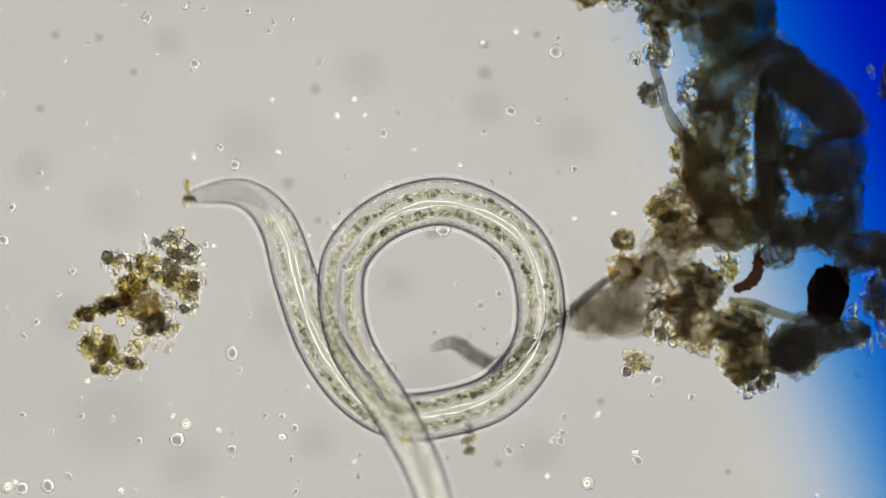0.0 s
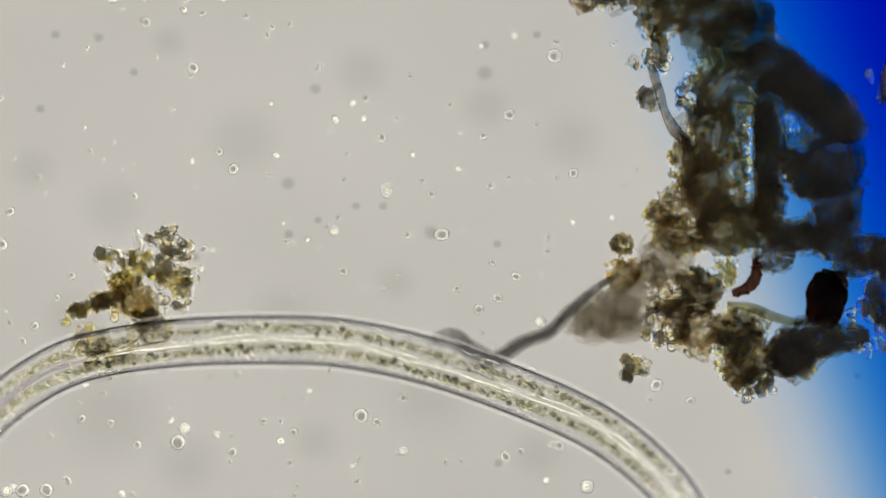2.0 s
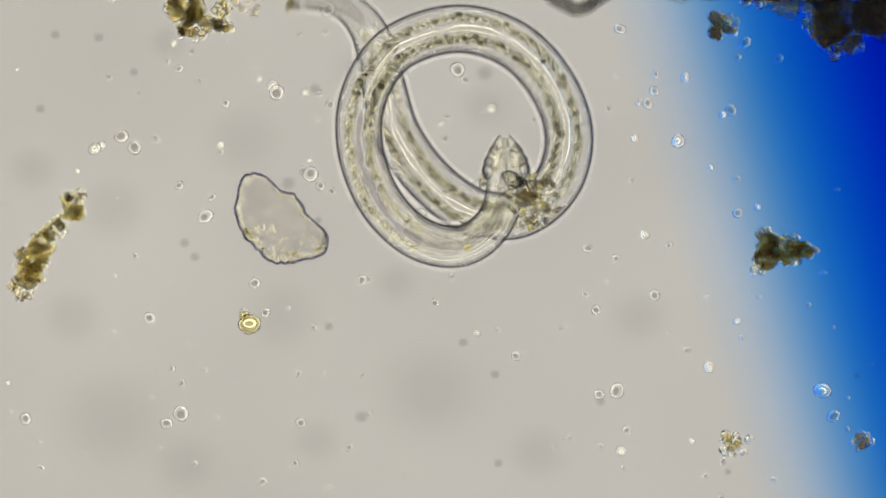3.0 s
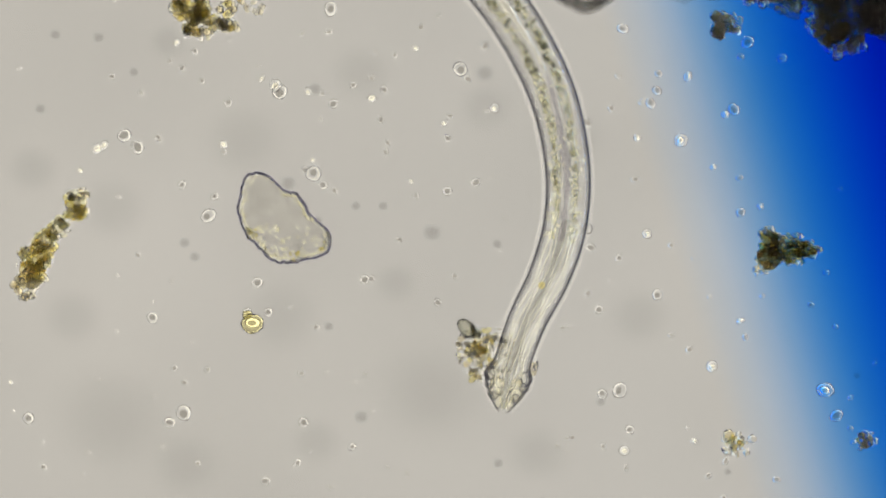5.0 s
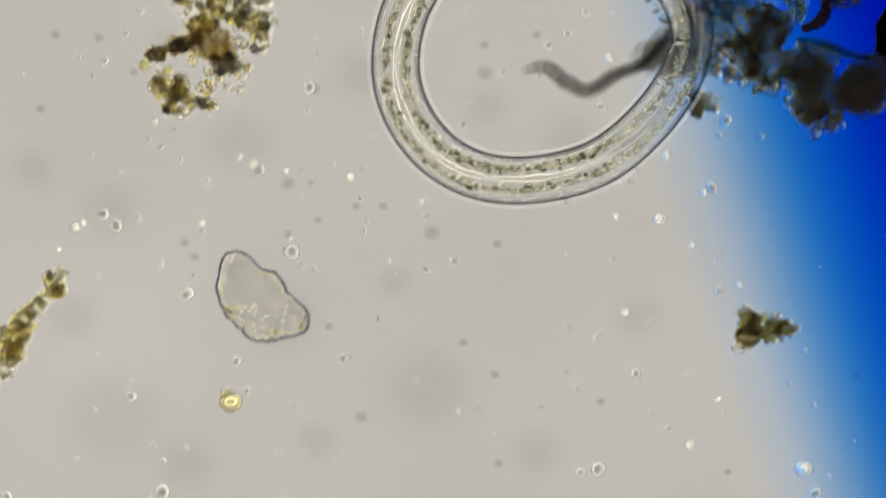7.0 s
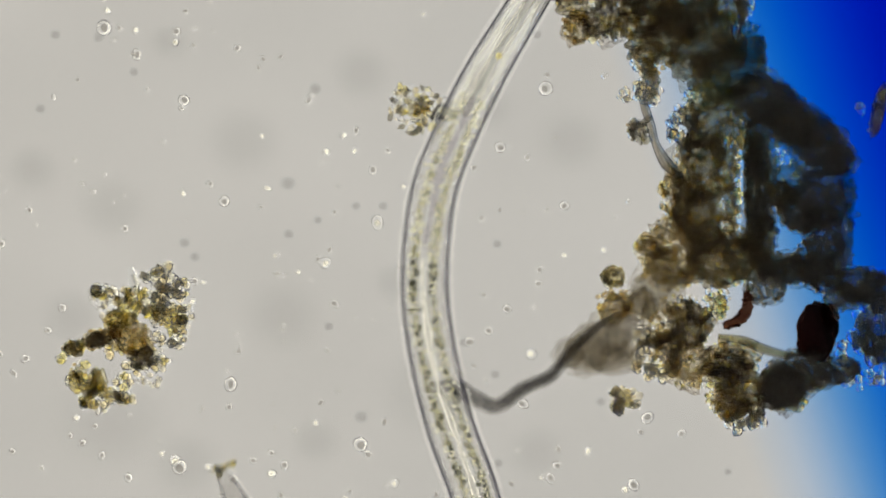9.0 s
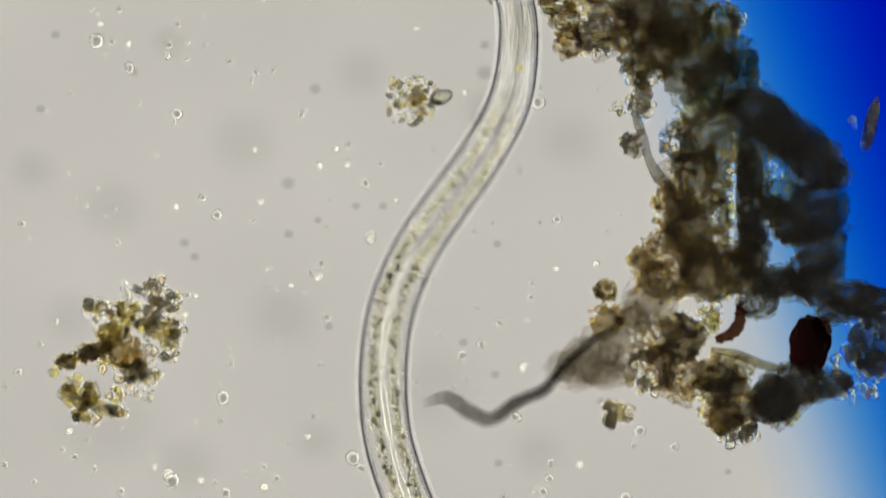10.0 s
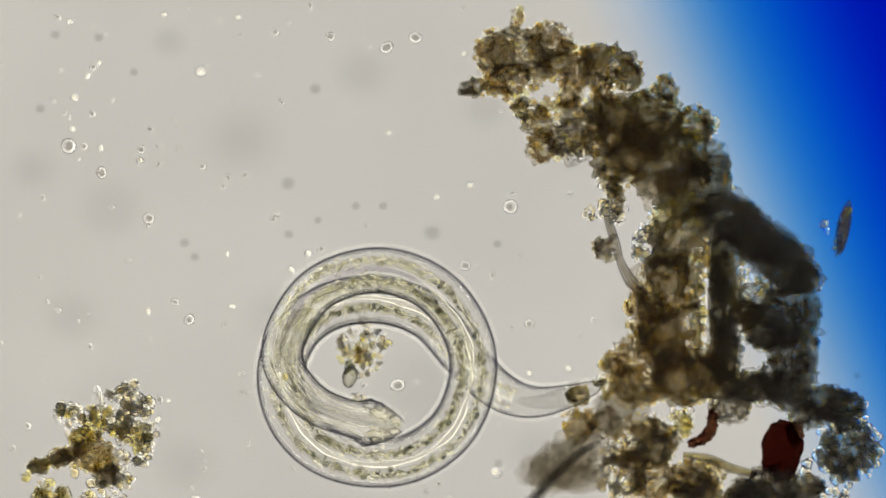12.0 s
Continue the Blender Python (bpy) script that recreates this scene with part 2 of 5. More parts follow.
def path_tube(points, radii, sides=12, flat=1.0):
    """A tube with round ends along a path."""
    p = np.array(points, float)
    d = np.gradient(p, axis=0)
    d /= np.linalg.norm(d, axis=1)[:, None] + 1e-9
    v, f = [], []
    for c, t, r in zip(p, d, radii):
        side = np.cross((0, 0, 1.0), t)
        side /= np.linalg.norm(side) + 1e-9
        up = np.cross(t, side)
        for b in np.linspace(0, 2 * math.pi, sides, endpoint=False):
            v.append(c + r * (side * math.cos(b) + flat * up * math.sin(b)))
    for i in range(len(p) - 1):
        for j in range(sides):
            k = (j + 1) % sides
            f.append((i * sides + j, i * sides + k, (i + 1) * sides + k, (i + 1) * sides + j))
    f.append(tuple(range(sides))[::-1])
    f.append(tuple((len(p) - 1) * sides + j for j in range(sides)))
    return np.array(v), f


def ico(sub):
    bm = bmesh.new()
    bmesh.ops.create_icosphere(bm, subdivisions=sub, radius=1.0)
    v = np.array([w.co[:] for w in bm.verts])
    f = np.array([[w.index for w in q.verts] for q in bm.faces])
    bm.free()
    return v, f


ICO1, ICO2, ICO3, ICO4 = ico(1), ico(2), ico(3), ico(4)


def lump(base, seed, rough=0.35, freq=1.2, fine=0.0):
    """An uneven grain."""
    v, f = base
    out = []
    for p in v:
        q = Vector(p)
        k = 1 + rough * noise.noise(q * freq + Vector((seed * 7.3, seed * 1.7, 0))) + 0.4 * rough * noise.noise(q * freq * 2.6 + Vector((0, seed * 3.1, seed)))
        if fine:
            k += fine * rough * (0.5 * noise.noise(q * freq * 4.3 + Vector((seed, 0, seed * 2.3))) + 0.3 * noise.noise(q * freq * 9.0 + Vector((seed, seed, 0))))
        out.append(q * k)
    return np.array(out), f


def crumble(v, radius, seed, depth=3.5):
    """Breaks a lump's skin into small crumbs; radius and depth in steps of the plan."""
    out = []
    for p in v:
        q = Vector(p) * radius
        k = depth * noise.noise(q / 7.5 + Vector((seed, 0, 0))) + 0.7 * depth * noise.noise(q / 3.6 + Vector((0, seed, 0)))
        out.append(Vector(p) * (1 + k / radius))
    return np.array(out)


def catmull(points, per=12):
    p = np.array(points, float)
    p = np.vstack([2 * p[0] - p[1], p, 2 * p[-1] - p[-2]])
    u = np.linspace(0, 1, per, endpoint=False)[:, None]
    out = []
    for i in range(1, len(p) - 2):
        a, b, c, d = p[i - 1:i + 3]
        out.append(0.5 * (2 * b + (c - a) * u + (2 * a - 5 * b + 4 * c - d) * u ** 2 + (3 * b - a - 3 * c + d) * u ** 3))
    return np.vstack(out + [p[-2:-1]])


# ---- the slide, the lamp's field lens and the dust on it ----
def slide():
    bm = bmesh.new()
    bmesh.ops.create_cube(bm, size=1.0)
    bmesh.ops.scale(bm, vec=(26, 20, 1.0), verts=bm.verts)
    bmesh.ops.bevel(bm, geom=bm.edges[:], offset=0.06, segments=2, affect="EDGES")
    me = bpy.data.meshes.new("microscope_slide")
    bm.to_mesh(me)
    bm.free()
    me.materials.append(M_GLASS)
    ob = new("microscope_slide", me)
    ob.location = (0, -1.0, -0.502)
    return tagged(ob, "clear glass microscope slide under a film of water", "glass slide", kind="structure")


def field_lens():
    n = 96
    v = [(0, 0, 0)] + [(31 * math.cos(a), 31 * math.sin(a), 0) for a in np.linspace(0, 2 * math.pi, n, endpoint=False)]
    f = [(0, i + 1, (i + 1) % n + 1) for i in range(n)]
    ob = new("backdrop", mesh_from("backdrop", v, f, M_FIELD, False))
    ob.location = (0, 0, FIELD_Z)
    return tagged(ob, "glowing warm white lamp field with an added brighter ring out of view", "microscope lamp", kind="structure")


slide()
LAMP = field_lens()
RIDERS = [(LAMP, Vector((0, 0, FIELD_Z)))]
DISC = mesh_from("dust_speck", [(0, 0, 0)] + [(math.cos(a), math.sin(a), 0) for a in np.linspace(0, 2 * math.pi, 28, endpoint=False)], [(0, i + 1, (i + 1) % 28 + 1) for i in range(28)], M_SPECK, False)
SMUDGE = DISC.copy()
SMUDGE.materials[0] = M_SMUDGE
SMUDGE.name = "smudge"


# no real filter: this plate carries the blue edge of the light field
def blue_falloff_plate():
    bm = bmesh.new()
    bmesh.ops.create_cube(bm, size=1.0)
    bmesh.ops.scale(bm, vec=(48, 36, 0.08), verts=bm.verts)
    me = bpy.data.meshes.new("colour_filter")
    bm.to_mesh(me)
    bm.free()
    me.materials.append(falloff_material())
    ob = new("colour_filter", me)
    ob.location = (0, 0, FALLOFF_Z)
    return tagged(ob, "added plate under the slide that paints the light's fall into deep blue", "glass filter", kind="structure")


FALLOFF_Z = -1.6
FALLOFF = blue_falloff_plate()


def dust(spots, me, name, label, lift):
    k = (H - FIELD_Z) / H * U
    for i, (x, y, r) in enumerate(spots):
        ob = new(name, me)
        at = Vector(((x - 784) * k, (441 - y) * k, FIELD_Z + lift + 0.004 * i))
        ob.scale = (r * k, r * k * 0.9, 1)
        ob.location = at
        tagged(ob, label, "dust speck", group="dust on the field lens")
        RIDERS.append((ob, at))


dust([(510, 325, 19), (98, 62, 13), (175, 67, 13), (237, 128, 12), (558, 158, 16), (858, 80, 13), (950, 62, 12), (858, 130, 22), (72, 193, 13), (327, 430, 14), (345, 455, 13), (630, 365, 12), (678, 365, 12),
      (563, 390, 11), (511, 415, 13), (765, 412, 22), (880, 432, 12), (582, 578, 12), (820, 606, 13), (876, 663, 13), (640, 738, 17), (882, 820, 12), (1063, 711, 12), (1516, 665, 9), (1288, 835, 10)],
     DISC, "dust_speck", "blurred dark grey speck of dust on the lens", 0.05)
dust([(300, 75, 45), (200, 740, 130), (430, 250, 90), (760, 690, 120), (200, 370, 80), (860, 190, 60), (130, 560, 70), (560, 780, 60), (700, 500, 50), (500, 560, 90), (1010, 250, 80), (1130, 560, 70), (640, 130, 70), (330, 820, 80), (950, 800, 70), (60, 300, 60)],
     SMUDGE, "dust_smudge", "wide pale grey smudge out of focus on the lens", 0.4)


# ---- heaps of debris ----
TONES = {
    "brown": (clear_material("brown_core", (1.0, 0.977, 0.93), solid=(0.40, 0.33, 0.22), share=0.018, cells=18.0, edge=0.1, power=2, rough=0.5, squash=0.1, grain=0.2, grain_scale=46, cloud=0.04, cloud_scale=5, shine=(0.35, 0.33, 0.3)), "brown"),
    "matrix": (clear_material("humus_matrix", (1.0, 0.973, 0.895), solid=(0.40, 0.33, 0.22), share=0.03, cells=18.0, edge=0.1, power=2, rough=0.5, squash=0.1, grain=0.45, grain_scale=52, cloud=0.10, cloud_scale=5, shine=(0.35, 0.33, 0.3)), "brown"),
    "dark": (clear_material("dark_core", (0.999, 0.990, 0.976), solid=(0.2, 0.18, 0.15), share=0.035, cells=17.0, edge=0.06, power=2, rough=0.5, squash=0.1, grain=0.17, grain_scale=42, cloud=0.05, cloud_scale=4, shine=(0.3, 0.3, 0.3)), "dark"),
    # bluish shine again paints a colour fringe on the edges
    "amber": (clear_material("amber_humus", (0.994, 0.955, 0.80), solid=(0.45, 0.34, 0.17), share=0.01, edge=0.15, power=2, rough=0.4, squash=0.1, grain=0.09, grain_scale=26, cloud=0.06, cloud_scale=6, shine=(0.2, 0.2, 0.35)), "gold"),
    "red": (M_RED, "dark"),
    "rust": (clear_material("rust_skin", (0.55, 0.36, 0.25), solid=(0.2, 0.07, 0.04), share=0.15, edge=0.4, power=2, rough=0.4, grain=0.4, grain_scale=16, shine=(0.3, 0.2, 0.15)), "dark"),
    "gold": (clear_material("golden_core", (1.0, 0.985, 0.89), solid=(0.5, 0.4, 0.2), share=0.01, cells=24.0, edge=0.25, power=2, rough=0.3, grain=0.08, grain_scale=24, cloud=0.04, cloud_scale=6, shine=(0.35, 0.33, 0.3)), "gold"),
    # thin grey tint that imitates haze and blur in nested shells
    "grey": (clear_material("grey_blur", (0.987, 0.981, 0.968), edge=0.02, power=2.0, rough=0.5, grain=0.04, grain_scale=9, cloud=0.06, cloud_scale=4), "grey"),
    "bubble": (None, "bubble"),
}
DARKS = [(0.66, 0.64, 0.58), (0.80, 0.78, 0.72), (0.90, 0.88, 0.80)]
GREYS = [(0.74, 0.71, 0.64), (0.88, 0.86, 0.79), (0.95, 0.93, 0.88)]
CLEARS = [(0.98, 0.93, 0.78), (0.99, 0.975, 0.92), (1.0, 0.995, 0.98)]
SOLIDS = {"dark": (0.2, 0.17, 0.13), "grey": (0.4, 0.38, 0.34), "bubble": (0.55, 0.5, 0.38)}
GRAIN_MATS = {"brown": (M_BROWN, M_BROWN_I), "gold": (M_GOLD, M_GOLD_I)}
# bubble grains get the same blue fringe painted into their shine
for tone, hues, edge, power in (("dark", DARKS, 0.3, 2.0), ("grey", GREYS, 0.2, 2.0), ("bubble", CLEARS, 0.6, 2.6)):
    GRAIN_MATS[tone] = tuple(clear_material(tone + kind, hues[1], ior=1.2 if tone == "bubble" else 0.93, veil=0.22 if tone == "bubble" else 0.0, edge=edge, power=power, rough=0.25, grain=0.12, grain_scale=sc, hues=hues, island=isl, solid=SOLIDS[tone], share=0.1 if tone == "dark" else 0.01, shine=(0.2, 0.22, 0.42) if tone == "bubble" else (0.33, 0.32, 0.35))
                             for kind, sc, isl in (("_grain", 2.5, False), ("_grain_heap", 25, True)))
GRAIN_MESHES = {}
for tone, (single, heap_mat) in GRAIN_MATS.items():
    GRAIN_MESHES[tone] = [mesh_from("grain", *lump(ICO3, 11 + i, 0.5 if tone != "bubble" else 0.4, 1.3), single) for i in range(3)]
    # angular splinters among the round grains
    GRAIN_MESHES[tone] += [mesh_from("grain", *lump(ICO1, 31 + i, 0.75, 1.1), single, smooth=False) for i in range(3 if tone in ("gold", "bubble") else 2)]


GRITS = [lump(ICO2, 90 + i, 0.35, 1.3) for i in range(8)]


class Heap:
    """A clump of debris: lumps and grains that hang together and lie on the glass."""

    def __init__(self, name, label, category, at, t, seed, limit=300, group=""):
        self.rng = random.Random(seed)
        self.t, self.limit, self.count, self.seed = t, limit, 0, seed
        self.base = place(at[0], at[1], 0, t)
        self.ob = new(name)
        self.ob.location = self.base
        tagged(self.ob, label, category, group)
        self.rest = {}

    def local(self, x, y, z):
        return place(x, y, z, self.t) - self.base

    def lobe(self, x, y, rx, ry, turn=0, tone="brown", grains=10, size=(3.5, 8.5), lift=0.0, core=1.0, rough=0.7, dusty=1.0, flat=1.0):
        r, mat = self.rng, TONES[tone][0]
        if max(rx, ry) < 40 and rough == 0.7:
            rough = 0.45
        thick = 0.5 * flat * min(rx, ry) * U
        ca, sa = math.cos(radians(turn)), math.sin(radians(turn))
        if mat and core:
            big = max(rx, ry) > 20
            soft = tone in ("grey", "red", "rust")
            hazy = tone in ("grey", "dark")
            shells = 7 if tone == "grey" else 1 if tone in ("matrix", "amber") else 3 if tone == "dark" and big else 2 if big and not soft else 1
            for k in range(shells):
                dx, dy = (r.uniform(-0.42, 0.42) * rx, r.uniform(-0.42, 0.42) * ry) if big and not soft and not hazy else (r.uniform(-0.12, 0.12) * rx, r.uniform(-0.12, 0.12) * ry) if big and hazy else (0, 0)
                size3 = (1.32 - 0.115 * k if tone == "grey" else 1.12 - 0.22 * k if hazy and shells > 1 else r.uniform(0.55, 0.95) if big and not soft else 1.0) * core
                v, f = lump(ICO4, self.seed + x * 0.013 + y * 0.031 + 3.7 * k, 0.25 if tone == "grey" else 0.7 * rough if hazy else rough, 1.9, 0.1 if soft else 0.25 if hazy else 0.4)
                if not soft:
                    v = crumble(v, 0.5 * (rx + ry), self.seed + x * 0.1 + k, min(4.5, 0.16 * min(rx, ry)))
                v = v * np.array((rx * U * size3, ry * U * size3, thick))
                ob = part("lump", mesh_from("lump", v, f, mat), self.ob)
                ob.location = self.local(x + dx * ca + dy * sa, y - dx * sa + dy * ca, thick + lift)
                ob.rotation_euler = (0, 0, radians(turn + (20 if max(rx, ry) < 1.8 * min(rx, ry) else 3) * k))
        for _ in range(int(grains * 2.6)):
            a, d = r.uniform(0, 2 * math.pi), math.sqrt(r.uniform(0.12, 1.15))
            px, py = rx * d * math.cos(a), ry * d * math.sin(a)
            g = r.uniform(*size)
            kind = TONES[tone][1]
            if kind in ("brown", "gold") and r.random() < 0.35:
                kind = "bubble" if r.random() < 0.6 else "gold"
            self.grain(x + px * ca + py * sa, y - px * sa + py * ca, g, kind, lift + r.uniform(0.3, 2.1) * thick * max(0.2, 1.1 - 0.9 * d))

        if tone in ("brown", "gold", "dark") and grains > 2:
            for _ in range(int(dusty * rx * ry / {"brown": 8, "gold": 15}.get(tone, 8))):
                a, d = r.uniform(0, 2 * math.pi), math.sqrt(r.uniform(0.0, 1.2))
                px, py = rx * d * math.cos(a), ry * d * math.sin(a)
                kind = r.choice(("brown", "brown", "gold", "bubble", "bubble")) if tone != "dark" else r.choice(("dark", "dark", "brown", "bubble", "gold"))
                self.grit(x + px * ca + py * sa, y - px * sa + py * ca, r.uniform(2.0, 5.2), kind, lift + r.uniform(1.1, 2.15) * thick * max(0.2, 1.1 - 0.8 * d))

    def grit(self, x, y, g, tone, z):
        r = self.rng
        v, f = r.choice(GRITS)
        m = np.array(Matrix.LocRotScale(self.local(x, y, z), Euler((r.uniform(0, 6), r.uniform(0, 6), r.uniform(0, 6))), Vector((r.uniform(0.8, 1.3), 1, r.uniform(0.7, 1))) * g * U))
        self.rest.setdefault(tone, []).append((v @ m[:3, :3].T + m[:3, 3], f))

    def grain(self, x, y, g, tone, z=0.0, stretch=None):
        r = self.rng
        s = stretch or (r.uniform(0.75, 1.25), r.uniform(0.7, 1.1), r.uniform(0.6, 0.9))
        m = Matrix.LocRotScale(self.local(x, y, z + g * U * 0.7), Euler((r.uniform(-0.5, 0.5), r.uniform(-0.5, 0.5), r.uniform(0, 6.28))), Vector(s) * g * U)
        self.count += 1
        if self.count <= self.limit:
            ob = part("grain", r.choice(GRAIN_MESHES[tone]), self.ob)
            ob.matrix_basis = m
        else:
            v, f = lump(ICO2, r.uniform(0, 50), 0.5 if tone != "bubble" else 0.4, 1.3)
            v = np.c_[v, np.ones(len(v))] @ np.array(m).T
            self.rest.setdefault(tone, []).append((v[:, :3], f))

    def finish(self):
        for tone, pieces in self.rest.items():
            vs, fs, k = [], [], 0
            for v, f in pieces:
                vs.append(v)
                fs.append(f + k)
                k += len(v)
            ob = part("grit", mesh_from("grit", np.vstack(vs), np.vstack(fs), GRAIN_MATS[tone][1]), self.ob)
            ob["kind"] = "stuff"
        return self.ob


def great_clump():
    c = Heap("debris_clump", "large dark brown clump of soil with golden grains", "debris clump", (1270, 300), 1.0, 3)
    c.t = 11.0
    L = c.lobe
    # upper arm
    L(880, 98, 40, 42, 10, grains=16)
    L(830, 158, 22, 13, 15, "dark", grains=4)
    L(912, 38, 11, 20, -10, "brown", grains=3)
    L(905, 142, 55, 26, 0, grains=14)
    L(965, 82, 42, 38, 0, grains=14)
    L(1012, 118, 42, 36, 0, grains=12)
    L(1065, 112, 38, 32, 0, grains=12)
    L(1108, 132, 26, 30, 0, grains=12)
    L(925, 190, 16, 26, 20, "gold", grains=8, core=0.6)
    L(1003, 172, 22, 22, 0, "brown", grains=8)
    L(1062, 160, 22, 20, 0, "brown", grains=8)
    L(935, 200, 34, 16, -25, "bubble", grains=16, size=(5, 9))
    L(975, 190, 30, 15, 0, "gold", grains=8, core=0.8)
    L(958, 258, 26, 28, 0, "brown", grains=12)
    L(1005, 250, 40, 32, 0, "dark", grains=6, core=0.95)
    L(1050, 225, 30, 34, 0, grains=8)
    L(1092, 215, 44, 36, 0, grains=8)
    L(1152, 222, 58, 52, 0, grains=12)
    L(1175, 165, 22, 28, 0, "brown", grains=12)
    L(1132, 175, 22, 12, 20, "gold", grains=6)
    L(1225, 226, 34, 30, 0, "brown", grains=6)
    L(1225, 226, 36, 32, 0, "gold", grains=18, core=0, size=(5, 9))
    L(1120, 275, 62, 44, 30, grains=10)
    L(1190, 300, 64, 54, 0, grains=10)
    L(1215, 335, 50, 40, 0, "grey", grains=8)
    # the mass under these
    L(905, 108, 58, 46, 0, "matrix", grains=6, flat=0.35)
    L(985, 108, 60, 34, 0, "matrix", grains=6, flat=0.35)
    L(1065, 125, 52, 36, 0, "matrix", grains=6, flat=0.35)
    L(1120, 225, 76, 58, 0, "matrix", grains=6, flat=0.35)
    for x, y, rx, ry, turn in ((1180, 262, 74, 56, 0), (1238, 330, 60, 58, 0), (1212, 425, 60, 56, 0), (1188, 505, 54, 56, 0), (1184, 585, 60, 56, 0), (1185, 662, 88, 48, 0)):
        L(x, y, rx, ry, turn, "matrix", grains=10, flat=0.3)
    for x, y, rx, ry in ((1010, 196, 40, 20), (1058, 196, 36, 30), (955, 222, 30, 26), (1062, 256, 30, 34), (1092, 300, 40, 42), (1080, 348, 22, 34), (885, 165, 34, 18)):
        L(x, y, rx, ry, 0, "matrix", grains=8, flat=0.3)
    L(1005, 266, 30, 26, 0, "amber", grains=5, rough=0.3)
    for x, y, rx, ry, turn in ((1312, 405, 64, 38, -38), (1385, 468, 58, 40, -38), (1425, 495, 30, 26, 0), (1372, 580, 60, 40, 0), (1392, 672, 48, 40, 0), (1275, 470, 20, 66, 0)):
        L(x, y, rx, ry, turn, "dark", grains=5, flat=0.3)
    # the string of clear grains at its side
    L(1068, 312, 16, 22, 0, "bubble", grains=9, size=(6, 10))
    L(1090, 332, 16, 14, 0, "bubble", grains=7, size=(6, 10))
    L(1082, 372, 18, 26, 0, "bubble", grains=12, size=(6, 11))
    L(1042, 380, 12, 12, 0, "bubble", grains=5, size=(4, 7))
    L(1064, 446, 15, 22, 20, "dark", grains=3, core=0.9)
    L(1150, 438, 30, 38, 0, "bubble", grains=26, size=(6, 11))
    # the brown column
    L(1205, 382, 52, 34, 0, "gold", grains=16, core=0.9)
    L(1205, 440, 46, 44, 0, grains=10)
    L(1180, 515, 56, 48, 0, grains=18)
    L(1140, 560, 34, 44, 0, "brown", grains=26, size=(4, 8), core=0.7)
    L(1185, 590, 56, 56, 0, grains=18)
    L(1150, 640, 62, 46, 0, grains=14)
    L(1215, 670, 58, 46, 0, "brown", grains=14)
    L(1120, 690, 44, 34, 0, "brown", grains=18, core=0.8)
    L(1236, 530, 10, 60, 0, "gold", grains=12, core=0)
    L(1228, 560, 16, 60, 0, "matrix", grains=8, flat=0.6)
    L(1266, 540, 13, 76, 0, "dark", grains=6, flat=0.8)
    L(1262, 480, 18, 40, 0, "matrix", grains=6, flat=0.6)
    L(1250, 655, 42, 40, 0, "matrix", grains=12, flat=0.5)
    L(1282, 625, 26, 52, 0, "dark", grains=8, flat=0.6)
    # its dark side
    L(1278, 388, 48, 40, 0, "dark", grains=14)
    L(1335, 427, 46, 36, -30, "dark", grains=14)
    L(1390, 480, 40, 38, -25, "dark", grains=14)
    L(1272, 545, 18, 70, 0, "dark", grains=6)
    L(1290, 500, 26, 40, 0, "matrix", grains=8, flat=0.5)
    L(1312, 556, 34, 20, 0, "dark", grains=8, flat=0.5)
    L(1300, 470, 32, 30, 0, "matrix", grains=6, flat=0.4)
    L(1345, 446, 44, 24, -30, "dark", grains=8, flat=0.4)
    L(1332, 515, 34, 22, 0, "matrix", grains=8, flat=0.5)
    L(1322, 562, 22, 22, 0, "brown", grains=6)
    L(1286, 600, 16, 40, 0, "dark", grains=4, core=0.9)
    L(1296, 520, 7, 56, 3, "brown", grains=5, lift=0.1)
    L(1385, 560, 42, 46, 0, "dark", grains=14)
    L(1352, 590, 32, 30, 0, "dark", grains=8, core=0.8)
    L(1395, 632, 34, 44, 0, "dark", grains=16)
    L(1345, 692, 48, 22, 0, "dark", grains=12)
    L(1318, 684, 44, 24, 0, "dark", grains=8, flat=0.6)
    L(1395, 700, 36, 28, 0, "dark", grains=12)
    L(1290, 722, 34, 26, 0, "dark", grains=6)
    L(1275, 640, 26, 44, 0, "brown", grains=8)
    L(1425, 738, 30, 24, 0, "dark", grains=8)
    # grey lobes added to imitate the hazy, soft look of its edge
    L(1318, 372, 30, 14, -35, "grey", grains=3)
    L(1385, 425, 30, 14, -35, "grey", grains=3)
    L(1436, 545, 14, 36, 0, "grey", grains=4)
    L(1432, 620, 12, 36, 0, "grey", grains=4)
    L(1255, 290, 30, 36, 0, "grey", grains=4)
    # the foot
    L(1022, 703, 20, 20, 0, "amber", grains=3, core=0.95, rough=0.2)
    L(1082, 655, 22, 28, 20, grains=10)
    L(1100, 720, 40, 36, 0, "grey", grains=4)
    L(1382, 800, 37, 52, 0, "red", grains=0, rough=0.22)
    L(1404, 770, 16, 22, 0, "rust", grains=0, rough=0.3)
    L(1490, 722, 36, 26, 0, "dark", grains=26, core=0.8)
    L(1485, 730, 46, 34, 0, "bubble", grains=18)
    L(1500, 800, 52, 56, 0, "bubble", grains=30, size=(6, 11))
    L(1500, 800, 46, 50, 0, "dark", grains=30, size=(5, 10), core=0.7)
    c.t = 1.5
    L(1100, 485, 30, 28, 0, "brown", grains=14, core=0.8)
    # the rust-brown hook
    p = catmull([(1335, 458), (1338, 474), (1335, 492), (1326, 506), (1312, 514), (1296, 520)], 8)
